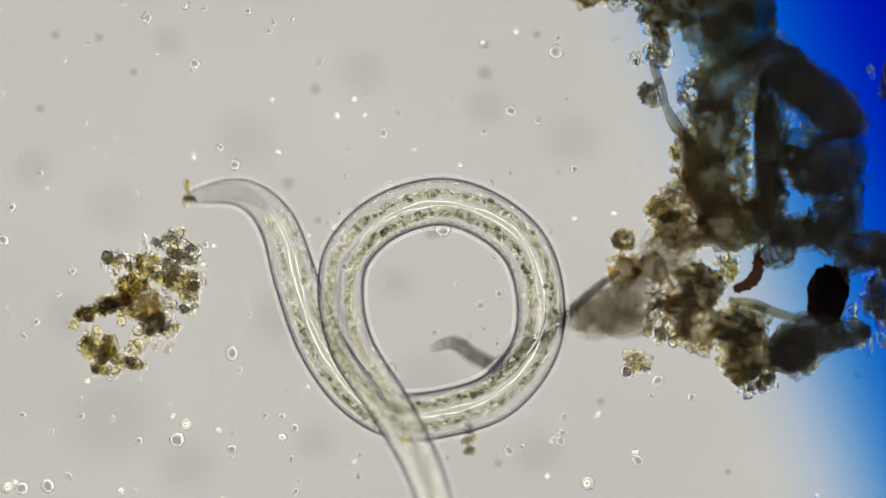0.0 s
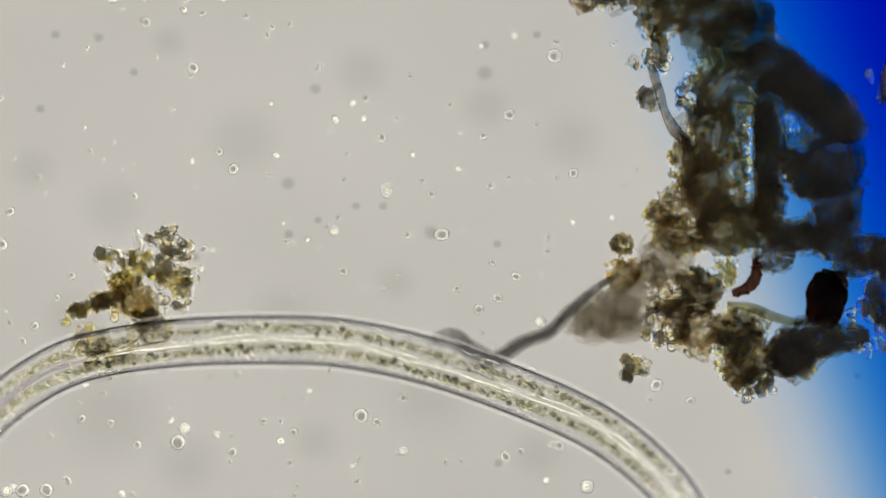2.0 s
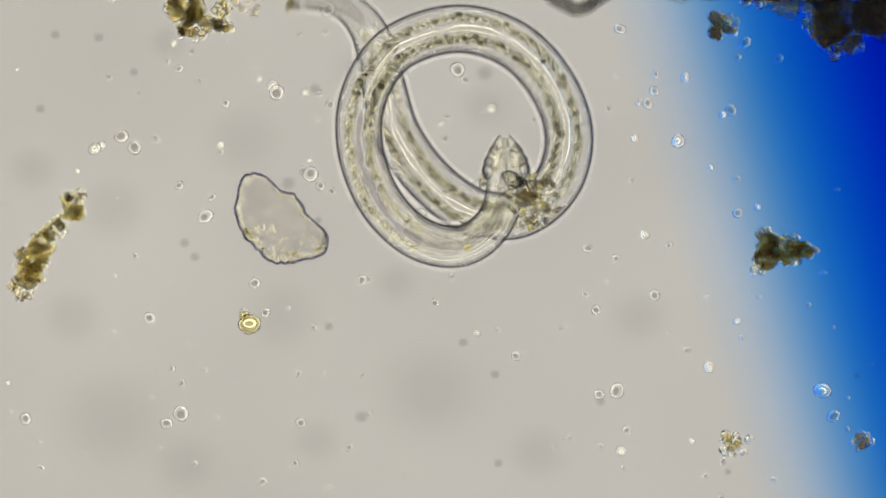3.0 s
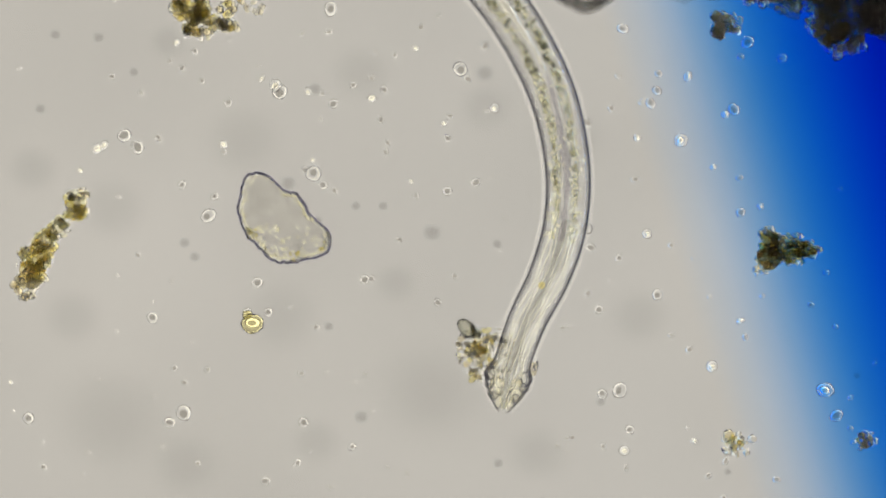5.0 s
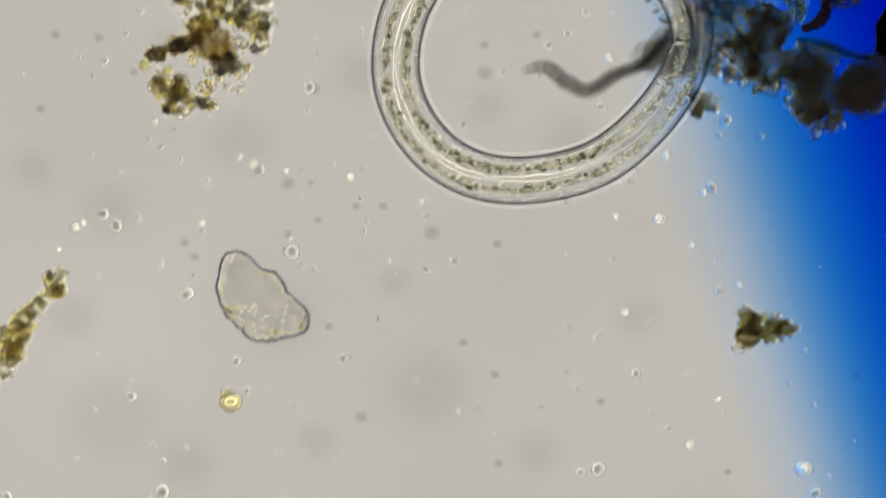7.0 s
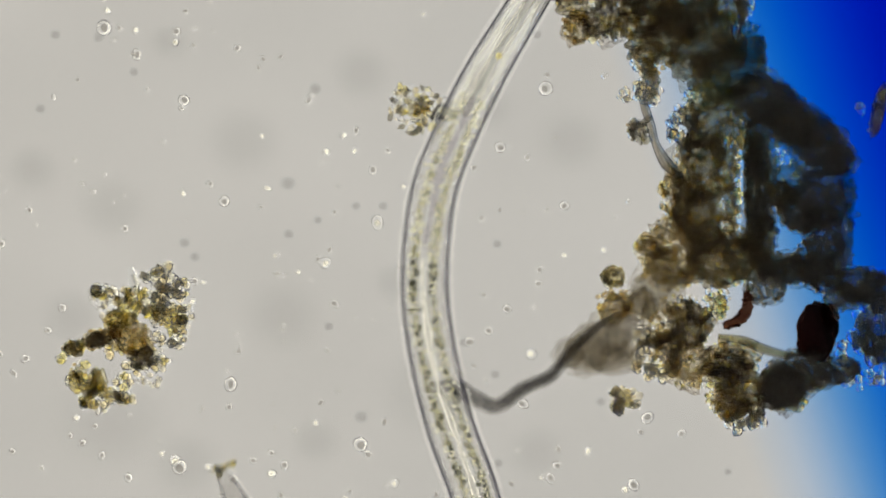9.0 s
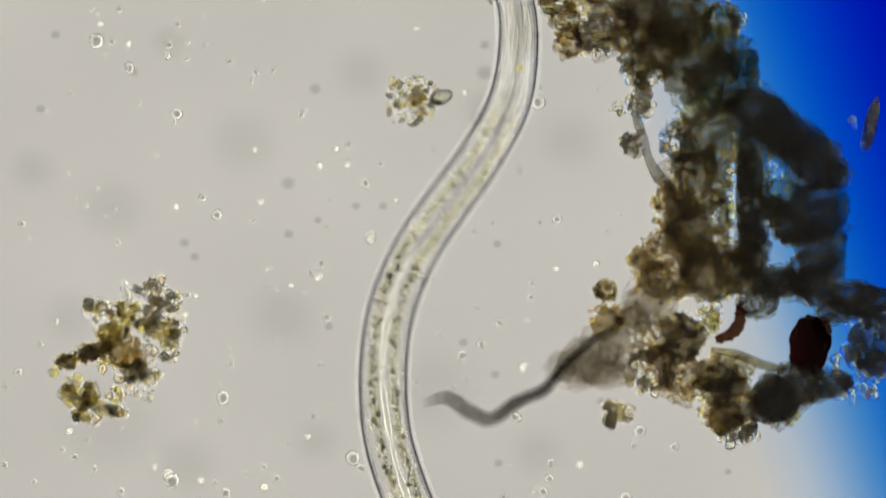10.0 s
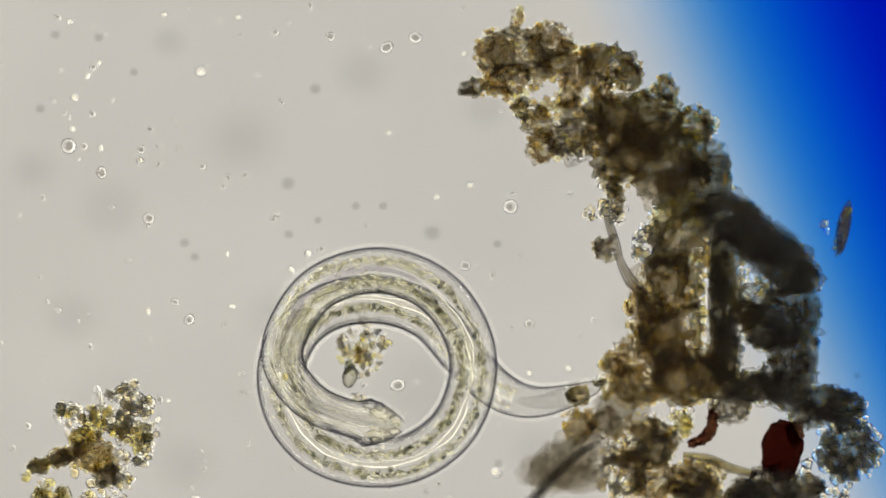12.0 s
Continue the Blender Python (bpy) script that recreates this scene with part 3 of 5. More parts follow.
    v, f = path_tube([c.local(x, y, 0.12) for x, y in p], np.interp(np.linspace(0, 1, len(p)), [0, 0.12, 0.5, 0.8, 1], [4, 8, 10, 8, 5]) * U, 14)
    part("rust_hook", mesh_from("rust_hook", v + 0.01 * np.random.RandomState(3).normal(size=v.shape), f, TONES["rust"][0]), c.ob, "rust-brown hooked splinter")
    L(1230, 518, 44, 38, 0, "dark", grains=14, core=0.7)
    L(1425, 612, 48, 28, 0, "dark", grains=10)
    L(1385, 645, 36, 22, 0, "dark", grains=10)
    L(1098, 432, 19, 19, 0, "dark", grains=6, rough=0.25)
    L(1145, 480, 26, 24, 0, "grey", grains=10)
    L(1062, 560, 50, 32, 10, "grey", grains=0)
    L(1110, 535, 44, 34, -30, "grey", grains=3)
    L(1100, 578, 44, 22, 0, "grey", grains=0)
    L(1030, 565, 30, 18, 20, "grey", grains=0)
    L(1150, 540, 16, 14, 0, "bubble", grains=5, size=(6, 9))
    L(1215, 515, 52, 46, 0, grains=14)
    L(1175, 578, 38, 38, 0, "bubble", grains=32, size=(6, 11))
    L(1240, 590, 46, 36, 0, "brown", grains=16)
    L(1190, 560, 30, 30, 0, "brown", grains=8)
    L(1310, 600, 40, 40, 0, "dark", grains=14, core=0.65)
    L(1310, 655, 34, 30, 0, "brown", grains=10)
    L(1400, 628, 34, 36, 20, "dark", grains=10)
    L(1280, 480, 22, 28, 0, "gold", grains=12, core=0.7)
    L(1310, 580, 46, 34, 0, "brown", grains=14)
    L(1312, 640, 46, 44, 0, "brown", grains=12)
    L(1330, 685, 36, 22, 0, "bubble", grains=22, size=(6, 11))
    L(1395, 625, 34, 40, 30, "dark", grains=12)
    L(1445, 595, 42, 36, 0, "dark", grains=12)
    L(1420, 650, 22, 18, 0, "gold", grains=8)
    L(1500, 600, 34, 22, 0, "dark", grains=14)
    L(1540, 580, 42, 52, 0, "bubble", grains=18, size=(6, 11))
    L(1535, 448, 38, 30, 0, "dark", grains=16)
    return c.finish()


def left_cluster():
    c = Heap("golden_clump", "clump of yellow and clear grains round a brown core", "debris clump", (240, 540), 1.0, 8)
    L = c.lobe
    # upper right: a column of clear grains
    L(314, 422, 15, 13, 0, "bubble", grains=4, size=(8, 12))
    L(318, 448, 20, 16, 0, "bubble", grains=7, size=(6, 11))
    L(318, 470, 22, 16, 0, "bubble", grains=9, size=(5, 10))
    # the lying barrel and the grains round it
    c.grain(258, 438, 17, "gold", 0.04, (1.25, 0.62, 0.6))
    c.grain(276, 434, 8, "dark", 0.08, (1.0, 1.0, 0.8))
    c.grain(262, 440, 11, "gold", 0.12, (1.3, 0.6, 0.6))
    L(204, 465, 15, 13, 0, "gold", grains=6, size=(5, 9), core=0.5)
    L(232, 468, 18, 12, 0, "bubble", grains=8, size=(4, 8))
    L(262, 466, 22, 12, 0, "gold", grains=10, size=(4, 8), core=0.4)
    L(290, 480, 24, 16, 0, "bubble", grains=12, size=(5, 9))
    L(250, 490, 24, 16, 0, "gold", grains=12, size=(4, 8), core=0.5)
    L(208, 492, 10, 14, 0, "bubble", grains=4, size=(4, 7))
    # the wing
    L(312, 498, 34, 16, 0, "gold", grains=12, size=(5, 9), core=0.4)
    L(318, 508, 30, 16, -15, "bubble", grains=12, size=(5, 9))
    L(338, 522, 18, 16, -30, "gold", grains=6, size=(5, 9), core=0.6)
    L(345, 540, 8, 14, -10, "bubble", grains=4, size=(4, 7))
    # the brown core and its arm
    L(235, 512, 24, 18, 0, "gold", grains=8)
    L(250, 540, 36, 28, 0, "brown", grains=8)
    for x, y, rx, ry, turn in ((250, 540, 34, 27, 0), (236, 514, 24, 18, 0), (270, 560, 24, 24, 0), (206, 542, 30, 14, 15), (152, 561, 15, 12, 0), (158, 622, 13, 20, 15), (190, 625, 18, 22, -20), (178, 655, 11, 11, 0), (318, 505, 24, 14, -15)):
        L(x, y, rx, ry, turn, "amber", grains=2, flat=0.6)
    L(210, 540, 26, 16, 15, "brown", grains=6)
    L(188, 546, 24, 16, 15, "brown", grains=4)
    L(190, 545, 20, 12, 15, "dark", grains=3, core=0.8)
    L(152, 561, 16, 12, 0, "dark", grains=3, core=0.9, rough=0.25)
    L(152, 561, 17, 13, 0, "gold", grains=3, core=0.9, rough=0.25)
    L(272, 576, 22, 18, 0, "dark", grains=5, core=0.6)
    L(278, 578, 22, 18, 0, "bubble", grains=9, size=(5, 9))
    L(300, 550, 12, 18, 0, "bubble", grains=6, size=(4, 8))
    L(130, 580, 7, 8, 0, "gold", grains=2, size=(5, 8))
    # the piece below
    L(165, 600, 16, 12, 0, "gold", grains=6, size=(4, 8), core=0.6)
    L(155, 620, 12, 16, 20, "gold", grains=8, size=(4, 8), core=0.8)
    L(188, 622, 20, 24, -20, "gold", grains=10, size=(4, 8), core=0.8)
    L(186, 628, 12, 22, -15, "dark", grains=4, core=0.7)
    L(176, 655, 12, 12, 0, "gold", grains=6, size=(4, 8), core=0.6)
    L(212, 640, 26, 14, -25, "gold", grains=8, size=(4, 8), core=0.5)
    L(225, 648, 22, 9, -10, "bubble", grains=7, size=(4, 8))
    L(290, 618, 16, 10, 0, "bubble", grains=5, size=(4, 7))
    # clear grains all round its edge
    for x, y, rx, ry in ((344, 452, 12, 20), (352, 500, 10, 18), (334, 548, 12, 14), (302, 585, 16, 14), (262, 596, 20, 10), (240, 620, 14, 14), (246, 650, 14, 9), (200, 664, 16, 8), (225, 560, 16, 16), (190, 462, 8, 12), (290, 432, 12, 10)):
        L(x, y, rx, ry, 0, "bubble", grains=4, size=(5, 9))
        L(x, y, rx, ry, 0, "gold", grains=2, size=(4, 8), core=0, dusty=0)
    return c.finish()


def small_debris():
    c = Heap("grain_strand", "strand of golden and dark grains lying on the glass", "debris clump", (90, 430), 5.5, 21)
    c.lobe(45, 505, 20, 22, 0, "bubble", grains=12, size=(5, 9))
    c.lobe(56, 482, 22, 24, -25, "gold", grains=12, core=0.8)
    c.lobe(66, 455, 24, 26, -25, "gold", grains=16, core=0.8)
    c.lobe(80, 426, 20, 18, -25, "gold", grains=12, core=0.7)
    c.lobe(102, 404, 20, 14, 20, "gold", grains=14, core=0.6)
    for x, y, rx, ry, turn in ((58, 480, 18, 24, -25), (78, 438, 18, 22, -25), (136, 374, 16, 12, 0)):
        c.lobe(x, y, rx, ry, turn, "amber", grains=2, flat=0.6)
    c.lobe(42, 450, 7, 8, 0, "gold", grains=3)
    c.lobe(135, 378, 20, 10, 0, "gold", grains=10, core=0.6)
    c.lobe(132, 356, 20, 16, 0, "gold", grains=10, core=0.4)
    c.lobe(138, 345, 18, 12, 0, "bubble", grains=8)
    c.finish()
    c = Heap("wedge_crumb", "wedge-shaped crumb of dark brown and golden soil", "debris crumb", (1385, 440), 5.5, 22)
    c.lobe(1362, 422, 18, 20, 0, "gold", grains=10, core=0.6)
    c.lobe(1364, 424, 12, 14, 0, "gold", grains=8, size=(3, 6))
    c.lobe(1400, 455, 26, 12, -10, "gold", grains=10, size=(3, 6), core=0.4)
    c.lobe(1395, 425, 24, 10, 10, "bubble", grains=7, size=(4, 7))
    c.lobe(1360, 456, 18, 18, 0, "brown", grains=8)
    c.lobe(1390, 442, 30, 20, 0, "gold", grains=14, core=0.5)
    c.lobe(1424, 441, 18, 11, 0, "gold", grains=9)
    for x, y, rx, ry in ((1364, 430, 20, 24), (1362, 456, 18, 18), (1392, 442, 30, 20), (1424, 442, 18, 10)):
        c.lobe(x, y, rx, ry, 0, "amber", grains=3, flat=0.6)
    c.lobe(1444, 441, 8, 6, 0, "bubble", grains=4, size=(4, 6))
    c.lobe(1345, 480, 10, 6, 0, "bubble", grains=3, size=(4, 6))
    c.finish()
    c = Heap("pale_crumb", "small crumb of pale yellow grains", "debris crumb", (1305, 785), 5.5, 23)
    c.lobe(1305, 785, 28, 19, 0, "bubble", grains=9, size=(4, 9))
    c.lobe(1300, 785, 12, 10, 0, "gold", grains=4, core=0)
    c.finish()
    c = Heap("pale_crumb", "small crumb of reddish grains near the clump", "debris crumb", (1530, 780), 5.5, 24)
    c.lobe(1530, 780, 20, 15, 0, "bubble", grains=6, size=(5, 9))
    c.lobe(1528, 780, 12, 9, 0, "brown", grains=3, core=0)
    c.finish()
    c = Heap("pale_crumb", "crumb of golden and grey grains beside the clump", "debris crumb", (1285, 40), 5.5, 25)
    c.lobe(1285, 42, 24, 22, 0, "bubble", grains=11, size=(5, 9))
    c.lobe(1285, 42, 16, 14, 0, "gold", grains=4, core=0.6)
    c.finish()
    c = Heap("long_crumb", "long dark crystal with a golden streak, lying alone", "mineral grain", (1490, 410), 11.0, 26)
    for k in range(3):
        c.lobe(1488 + 2 * k, 412 - k, 11 - k, 44 - 2 * k, -12, "dark", grains=0, core=1.0, rough=0.25)
    c.lobe(1492, 404, 5, 32, -12, "gold", grains=8, size=(4, 7), rough=0.2, dusty=0, lift=0.12)
    c.lobe(1480, 412, 3, 34, -12, "bubble", grains=3, size=(3, 5))
    c.lobe(1458, 405, 8, 12, 20, "bubble", grains=2)
    c.finish()


def thread(name, label, points, radii, t, z, material, skins):
    """A thin soft thread: skins about one axis, so that its edge is soft."""
    root = new(name)
    root.location = place(*points[-1], 0, t)
    tagged(root, label, "thread")
    p = catmull(points, 10)
    r = np.interp(np.linspace(0, 1, len(p)), np.linspace(0, 1, len(radii)), radii)
    for k, since, until in skins:
        a, b = int(since * len(p)), max(2, int(until * len(p)))
        q = [place(x, y, z, t) - root.location for x, y in p[a:b]]
        v, f = path_tube(q, r[a:b] * U * k, 10)
        part("skin", mesh_from("skin", v, f, material), root)
    return root


great_clump()
CLUSTER = left_cluster()
small_debris()
THREAD = thread("dark_thread", "blurred dark grey thread hanging out of the clump", [(748, 625), (790, 615), (830, 640), (868, 652), (915, 622), (962, 600), (995, 562), (1045, 515), (1085, 490)], [3, 6.5, 7.5, 7, 6.5, 6.2, 5.5, 3.5, 2], 1.5, 0.12, M_THREAD, ((2.3, 0, 1), (1.95, 0.03, 1), (1.65, 0.07, 0.97), (1.35, 0.12, 0.94), (1.1, 0.2, 0.92), (0.9, 0.3, 0.84), (0.72, 0.38, 0.8), (0.55, 0.45, 0.77), (0.4, 0.5, 0.74)))
thread("straw_thread", "yellowish straw-like thread across a gap", [(1285, 538), (1330, 545), (1370, 562), (1410, 572)], [5, 8, 9, 7], 1.5, 0.1, M_STRAW, ((1.0, 0, 1), (0.6, 0, 1)))
thread("clear_thread", "short clear branch that holds a round grain", [(1060, 440), (1070, 432), (1082, 424), (1088, 418)], [4, 5, 6, 5], 11.0, 0.1, M_STRAND, ((1.0, 0, 1), (0.45, 0, 1)))
thread("clear_thread", "clear thread beside the brown column", [(1070, 385), (1078, 405), (1088, 436), (1096, 466), (1114, 500), (1140, 525)], [5, 8, 8, 7, 11, 8], 11.0, 0.1, M_STRAND, ((1.0, 0, 1), (0.45, 0, 1)))


# ---- the clear flake ----
SPORES = [mesh_from("spore", lump(ICO2, 70 + i, 0.12, 1.0)[0], ICO2[1], M_SPORE) for i in range(4)]


GLINT_SPECK = mesh_from("blister", *lump(ICO2, 75, 0.3, 1.3), M_BRIGHT)


def flake():
    ob = new("clear_flake")
    ob.location = place(500, 392, 0, 5.5)
    tagged(ob, "clear flat flake with a dark rim and yellow specks", "flake")
    radii = [65, 52, 51, 53, 54, 58, 56, 58, 80, 101, 106, 94, 87, 83, 75, 72, 68, 62, 62, 69, 72, 74, 76, 79, 83, 97, 98, 89]
    n = 140
    k = np.interp(np.arange(n) * len(radii) / n, np.arange(len(radii) + 1), radii + radii[:1])
    k = (np.roll(k, 2) + 2 * np.roll(k, 1) + 2 * k + 2 * np.roll(k, -1) + np.roll(k, -2)) / 8
    a = np.arange(n) * 2 * math.pi / n
    k = k + np.array([3.4 * noise.noise((5 * math.cos(b), 5 * math.sin(b), 3)) + 2.6 * noise.noise((13 * math.cos(b), 13 * math.sin(b), 8)) for b in a])
    v, f = [], []
    prof = [(1.0, 0.40), (0.9, 0.40), (0.8, 0.40), (0.7, 0.40), (0.6, 0.40), (0.5, 0.40), (0.41, 0.40), (0.33, 0.40), (0.26, 0.42), (0.2, 0.47), (0.145, 0.53), (0.1, 0.5), (0.06, 0.42), (0.03, 0.32), (0.01, 0.15), (0, 0.0), (0.01, -0.2), (0.03, -0.36), (0.08, -0.46), (0.2, -0.5), (1.0, -0.5)]
    for s, h in prof:
        for i in range(n):
            q = k[i] * (1 - s)
            x, y = q * math.cos(a[i]), q * math.sin(a[i])
            bump = noise.noise((x / 9, y / 9, 1.0)) + 0.6 * noise.noise((x / 4.5, y / 4.5, 5.0))
            rough = (0.02 + 0.022 * min(1.0, max(0.0, (8 - y) / 40))) * min(1.0, 6 * s) * min(1.0, q / 30) if h > 0 else 0.0
            v.append((x * U, y * U, 0.09 + h * 0.17 + rough * bump))
    for j in range(len(prof) - 1):
        for i in range(n):
            i2 = (i + 1) % n
            f.append((j * n + i, j * n + i2, (j + 1) * n + i2, (j + 1) * n + i))
    part("plate", mesh_from("plate", v, f, M_FLAKE), ob)
    r = random.Random(5)
    for x, y, n in ((446, 412, 12), (574, 428, 12), (520, 452, 4)):
        for _ in range(n):
            g = part("grain", r.choice(GRAIN_MESHES["gold"]), ob)
            g.location = place(x + r.uniform(-10, 10), y + r.uniform(-12, 12), 0.17, 5.5) - ob.location
            g.scale = Vector((r.uniform(0.8, 1.3), r.uniform(0.6, 1), 0.6)) * r.uniform(3, 6) * U
            g.rotation_euler = (0, 0, r.uniform(0, 3))
    for _ in range(70):
        b, q = r.uniform(3.3, 6.2), math.sqrt(r.uniform(0.05, 0.8))
        d = q * float(np.interp(b, a, k))
        if r.random() < 0.3:
            b = r.uniform(0, 6.28)
            d = 0.84 * float(np.interp(b, a, k))
        g = part("blister", GLINT_SPECK, ob)
        g.location = (d * math.cos(b) * U, d * math.sin(b) * U, 0.165)
        g.scale = Vector((r.uniform(0.8, 1.4), r.uniform(0.7, 1), 0.7)) * r.uniform(2.0, 4.6) * U
        g.rotation_euler = (0, 0, r.uniform(0, 3))
    # a ring of bright beads that imitates the cream highlight inside the rim
    for i in range(120):
        b = i * 2 * math.pi / 120 + r.uniform(-0.03, 0.03)
        d = float(np.interp(b, a, k)) - r.uniform(7.5, 11.5)
        g = part("blister", GLINT_SPECK, ob)
        g.location = (d * math.cos(b) * U, d * math.sin(b) * U, 0.16)
        g.scale = Vector((r.uniform(1.0, 2.2), r.uniform(0.6, 1), 0.7)) * r.uniform(1.8, 3.4) * U
        g.rotation_euler = (0, 0, b + math.pi / 2 + r.uniform(-0.3, 0.3))
    return ob


flake()


# ---- spores and bacteria, loose on the glass ----


BRIGHT_NUCLEUS = mesh_from("nucleus", ICO2[0], ICO2[1], M_BRIGHT)
NUCLEUS = mesh_from("nucleus", ICO2[0], ICO2[1], M_NUCLEUS)


def nucleus(ob, r, bright=0.2):
    """The dark or bright middle of a spore."""
    dark = r.random() > bright
    g = part("nucleus", NUCLEUS if dark else BRIGHT_NUCLEUS, ob)
    k = r.uniform(0.3, 0.46) if dark else r.uniform(0.36, 0.52)
    g.scale, g.location = (k * r.uniform(0.8, 1.4), k, k), (r.uniform(-0.12, 0.12), r.uniform(-0.12, 0.12), 0)


FOUND = []


def spores(t, spots):
    """Notes where spores lie at t seconds; one that lay close by before has drifted there since."""
    for x, y, g in spots:
        at = np.array((x, y)) - stage(t)
        near = [f for f in FOUND if f["t"] < t - 1 and f["to"] is None and np.linalg.norm(f["at"] - at) < 34]
        if near and t < 9:
            best = min(near, key=lambda f: np.linalg.norm(f["at"] - at))
            best["to"], best["size"] = at, max(g, best["size"])
        elif not near:
            FOUND.append({"t": t, "at": at, "to": None, "size": g})


def build_spores():
    r = random.Random(19)
    drifting = []
    for f in FOUND:
        s = f["size"] * U * 1.32
        ob = new("spore", r.choice(SPORES))
        ob.scale = (s * r.uniform(0.85, 1.15), s * r.uniform(0.8, 0.95), s * 0.8)
        ob.rotation_euler = (0, 0, r.uniform(0, 3.14))
        ob.location = place(*(f["at"] + stage(1.0)), s * 0.8, 1.0)
        nucleus(ob, r)
        tagged(ob, "clear round spore with a dark rim" if f["size"] < 9 else "large clear spore with a dark rim", "spore", "spores on the slide")
        if f["to"] is not None:
            drifting.append((ob, ob.location.copy(), place(*(f["to"] + stage(1.0)), s * 0.8, 1.0), ob.rotation_euler.z))
    return drifting


spores(1.0, [(262, 37, 8), (440, 25, 6), (915, 60, 7), (985, 97, 11), (1090, 75, 5), (345, 118, 9), (280, 98, 5), (598, 210, 7), (628, 180, 6), (650, 172, 6), (483, 181, 5), (706, 207, 6), (680, 241, 7), (905, 201, 8),
             (1003, 183, 4), (800, 183, 5), (780, 207, 4), (392, 266, 6), (417, 297, 9), (72, 312, 6), (612, 316, 5), (688, 334, 10), (752, 317, 5), (768, 341, 6), (816, 296, 6), (596, 405, 8), (785, 413, 11), (1133, 297, 5), (988, 311, 5)])
spores(1.0, [(1108, 325, 4), (1088, 383, 6), (975, 418, 6), (973, 443, 6), (876, 462, 5), (612, 478, 7), (885, 525, 8), (520, 524, 4), (105, 525, 6), (130, 485, 7), (365, 438, 7), (412, 630, 10), (425, 660, 6), (640, 735, 11),
             (720, 705, 6), (315, 783, 12), (412, 800, 7), (945, 655, 8), (1000, 742, 6), (997, 772, 7), (820, 813, 5), (792, 815, 5), (1042, 860, 11), (215, 875, 7), (40, 870, 10)])
spores(1.0, [(145, 742, 6), (1165, 680, 9), (1153, 705, 6), (1226, 708, 7), (1130, 820, 9), (470, 740, 6), (1060, 740, 7), (152, 223, 4), (165, 266, 5), (22, 372, 7), (8, 430, 9), (65, 575, 7), (1110, 660, 9), (545, 690, 5), (380, 440, 5)])
spores(5.5, [(495, 162, 12), (345, 90, 5), (322, 120, 6), (357, 142, 6), (585, 15, 11), (735, 84, 6), (815, 122, 9), (680, 158, 7), (590, 183, 7), (568, 210, 5), (625, 150, 5), (220, 240, 9), (243, 260, 12), (172, 262, 9),
             (395, 256, 7), (682, 270, 6), (555, 307, 12), (540, 300, 6), (322, 327, 7), (380, 347, 6), (368, 382, 11), (592, 337, 6), (792, 338, 7), (841, 323, 7), (1128, 243, 7), (1298, 193, 8), (1205, 248, 8), (1163, 160, 6)])
spores(5.5, [(1165, 130, 6), (1310, 375, 8), (1345, 365, 6), (1145, 413, 8), (1045, 438, 7), (1095, 456, 7), (1040, 519, 6), (1060, 547, 8), (1163, 521, 8), (1188, 592, 5), (1220, 618, 6), (1260, 648, 10), (1065, 697, 8), (1097, 690, 11),
             (1105, 797, 8), (1003, 797, 4), (1003, 775, 4), (537, 747, 8), (645, 494, 8), (455, 500, 9), (270, 562, 10), (475, 552, 7), (367, 654, 6), (533, 660, 6), (327, 677, 6)])
def yellow_cell():
    ob = tagged(new("yellow_cell"), "round yellow cell with a dark wall and a bud", "cell")
    ob.location = place(447, 572, 0, 5.5)
    for name, dx, dy, r, seed in (("cell_body", 0, 0, 19, 2), ("bud", -9, 15, 9, 5)):
        v, f = lump(ICO3, seed, 0.15, 1.3)
        g = part(name, mesh_from(name, v, f, M_CELL), ob)
        g.location, g.scale = (dx * U, dy * U, 0.75 * r * U), Vector((1.05, 0.95, 0.75)) * r * U
        drop = part("oil_drop", BRIGHT_NUCLEUS, g, "bright yellow drop")
        drop.scale, drop.location = (0.66, 0.48, 0.5), (0.05, 0.1, 0.1)


yellow_cell()
spores(5.5, [(300, 748, 10), (325, 730, 12), (50, 740, 9), (470, 851, 7), (623, 790, 6), (720, 837, 4), (350, 820, 5), (775, 535, 6), (560, 578, 6), (1460, 690, 12), (1480, 735, 9), (245, 452, 5), (303, 497, 4), (438, 552, 7), (1115, 760, 7)])
spores(11.0, [(120, 262, 12), (147, 262, 6), (248, 268, 7), (130, 175, 7), (170, 308, 8), (353, 130, 9), (163, 122, 6), (265, 232, 5), (352, 290, 7), (485, 60, 6), (583, 68, 7), (682, 88, 10), (733, 70, 9)])

spores(1.0, [(341, 132, 5), (855, 80, 5), (989, 73, 5), (647, 207, 6), (859, 238, 6), (953, 219, 6), (871, 327, 6), (1019, 304, 8), (812, 508, 6), (918, 487, 8), (859, 588, 5), (960, 567, 8), (155, 680, 6), (247, 786, 7), (388, 767, 7), (501, 779, 8), (636, 850, 6), (718, 796, 8), (671, 744, 7), (902, 803, 8), (925, 796, 6), (530, 857, 5)])
spores(5.5, [(857, 82, 5), (487, 151, 10), (184, 257, 7), (657, 137, 6), (1038, 217, 7), (1283, 202, 7), (918, 629, 8), (527, 819, 6), (572, 327, 8)])
spores(9.5, [(181, 19, 6), (231, 54, 6), (301, 75, 6), (452, 367, 5), (537, 179, 6), (624, 214, 6), (697, 473, 6), (989, 452, 6), (822, 605, 8), (852, 661, 8), (494, 850, 6), (1064, 638, 8), (965, 847, 8)])

DRIFTING = build_spores()


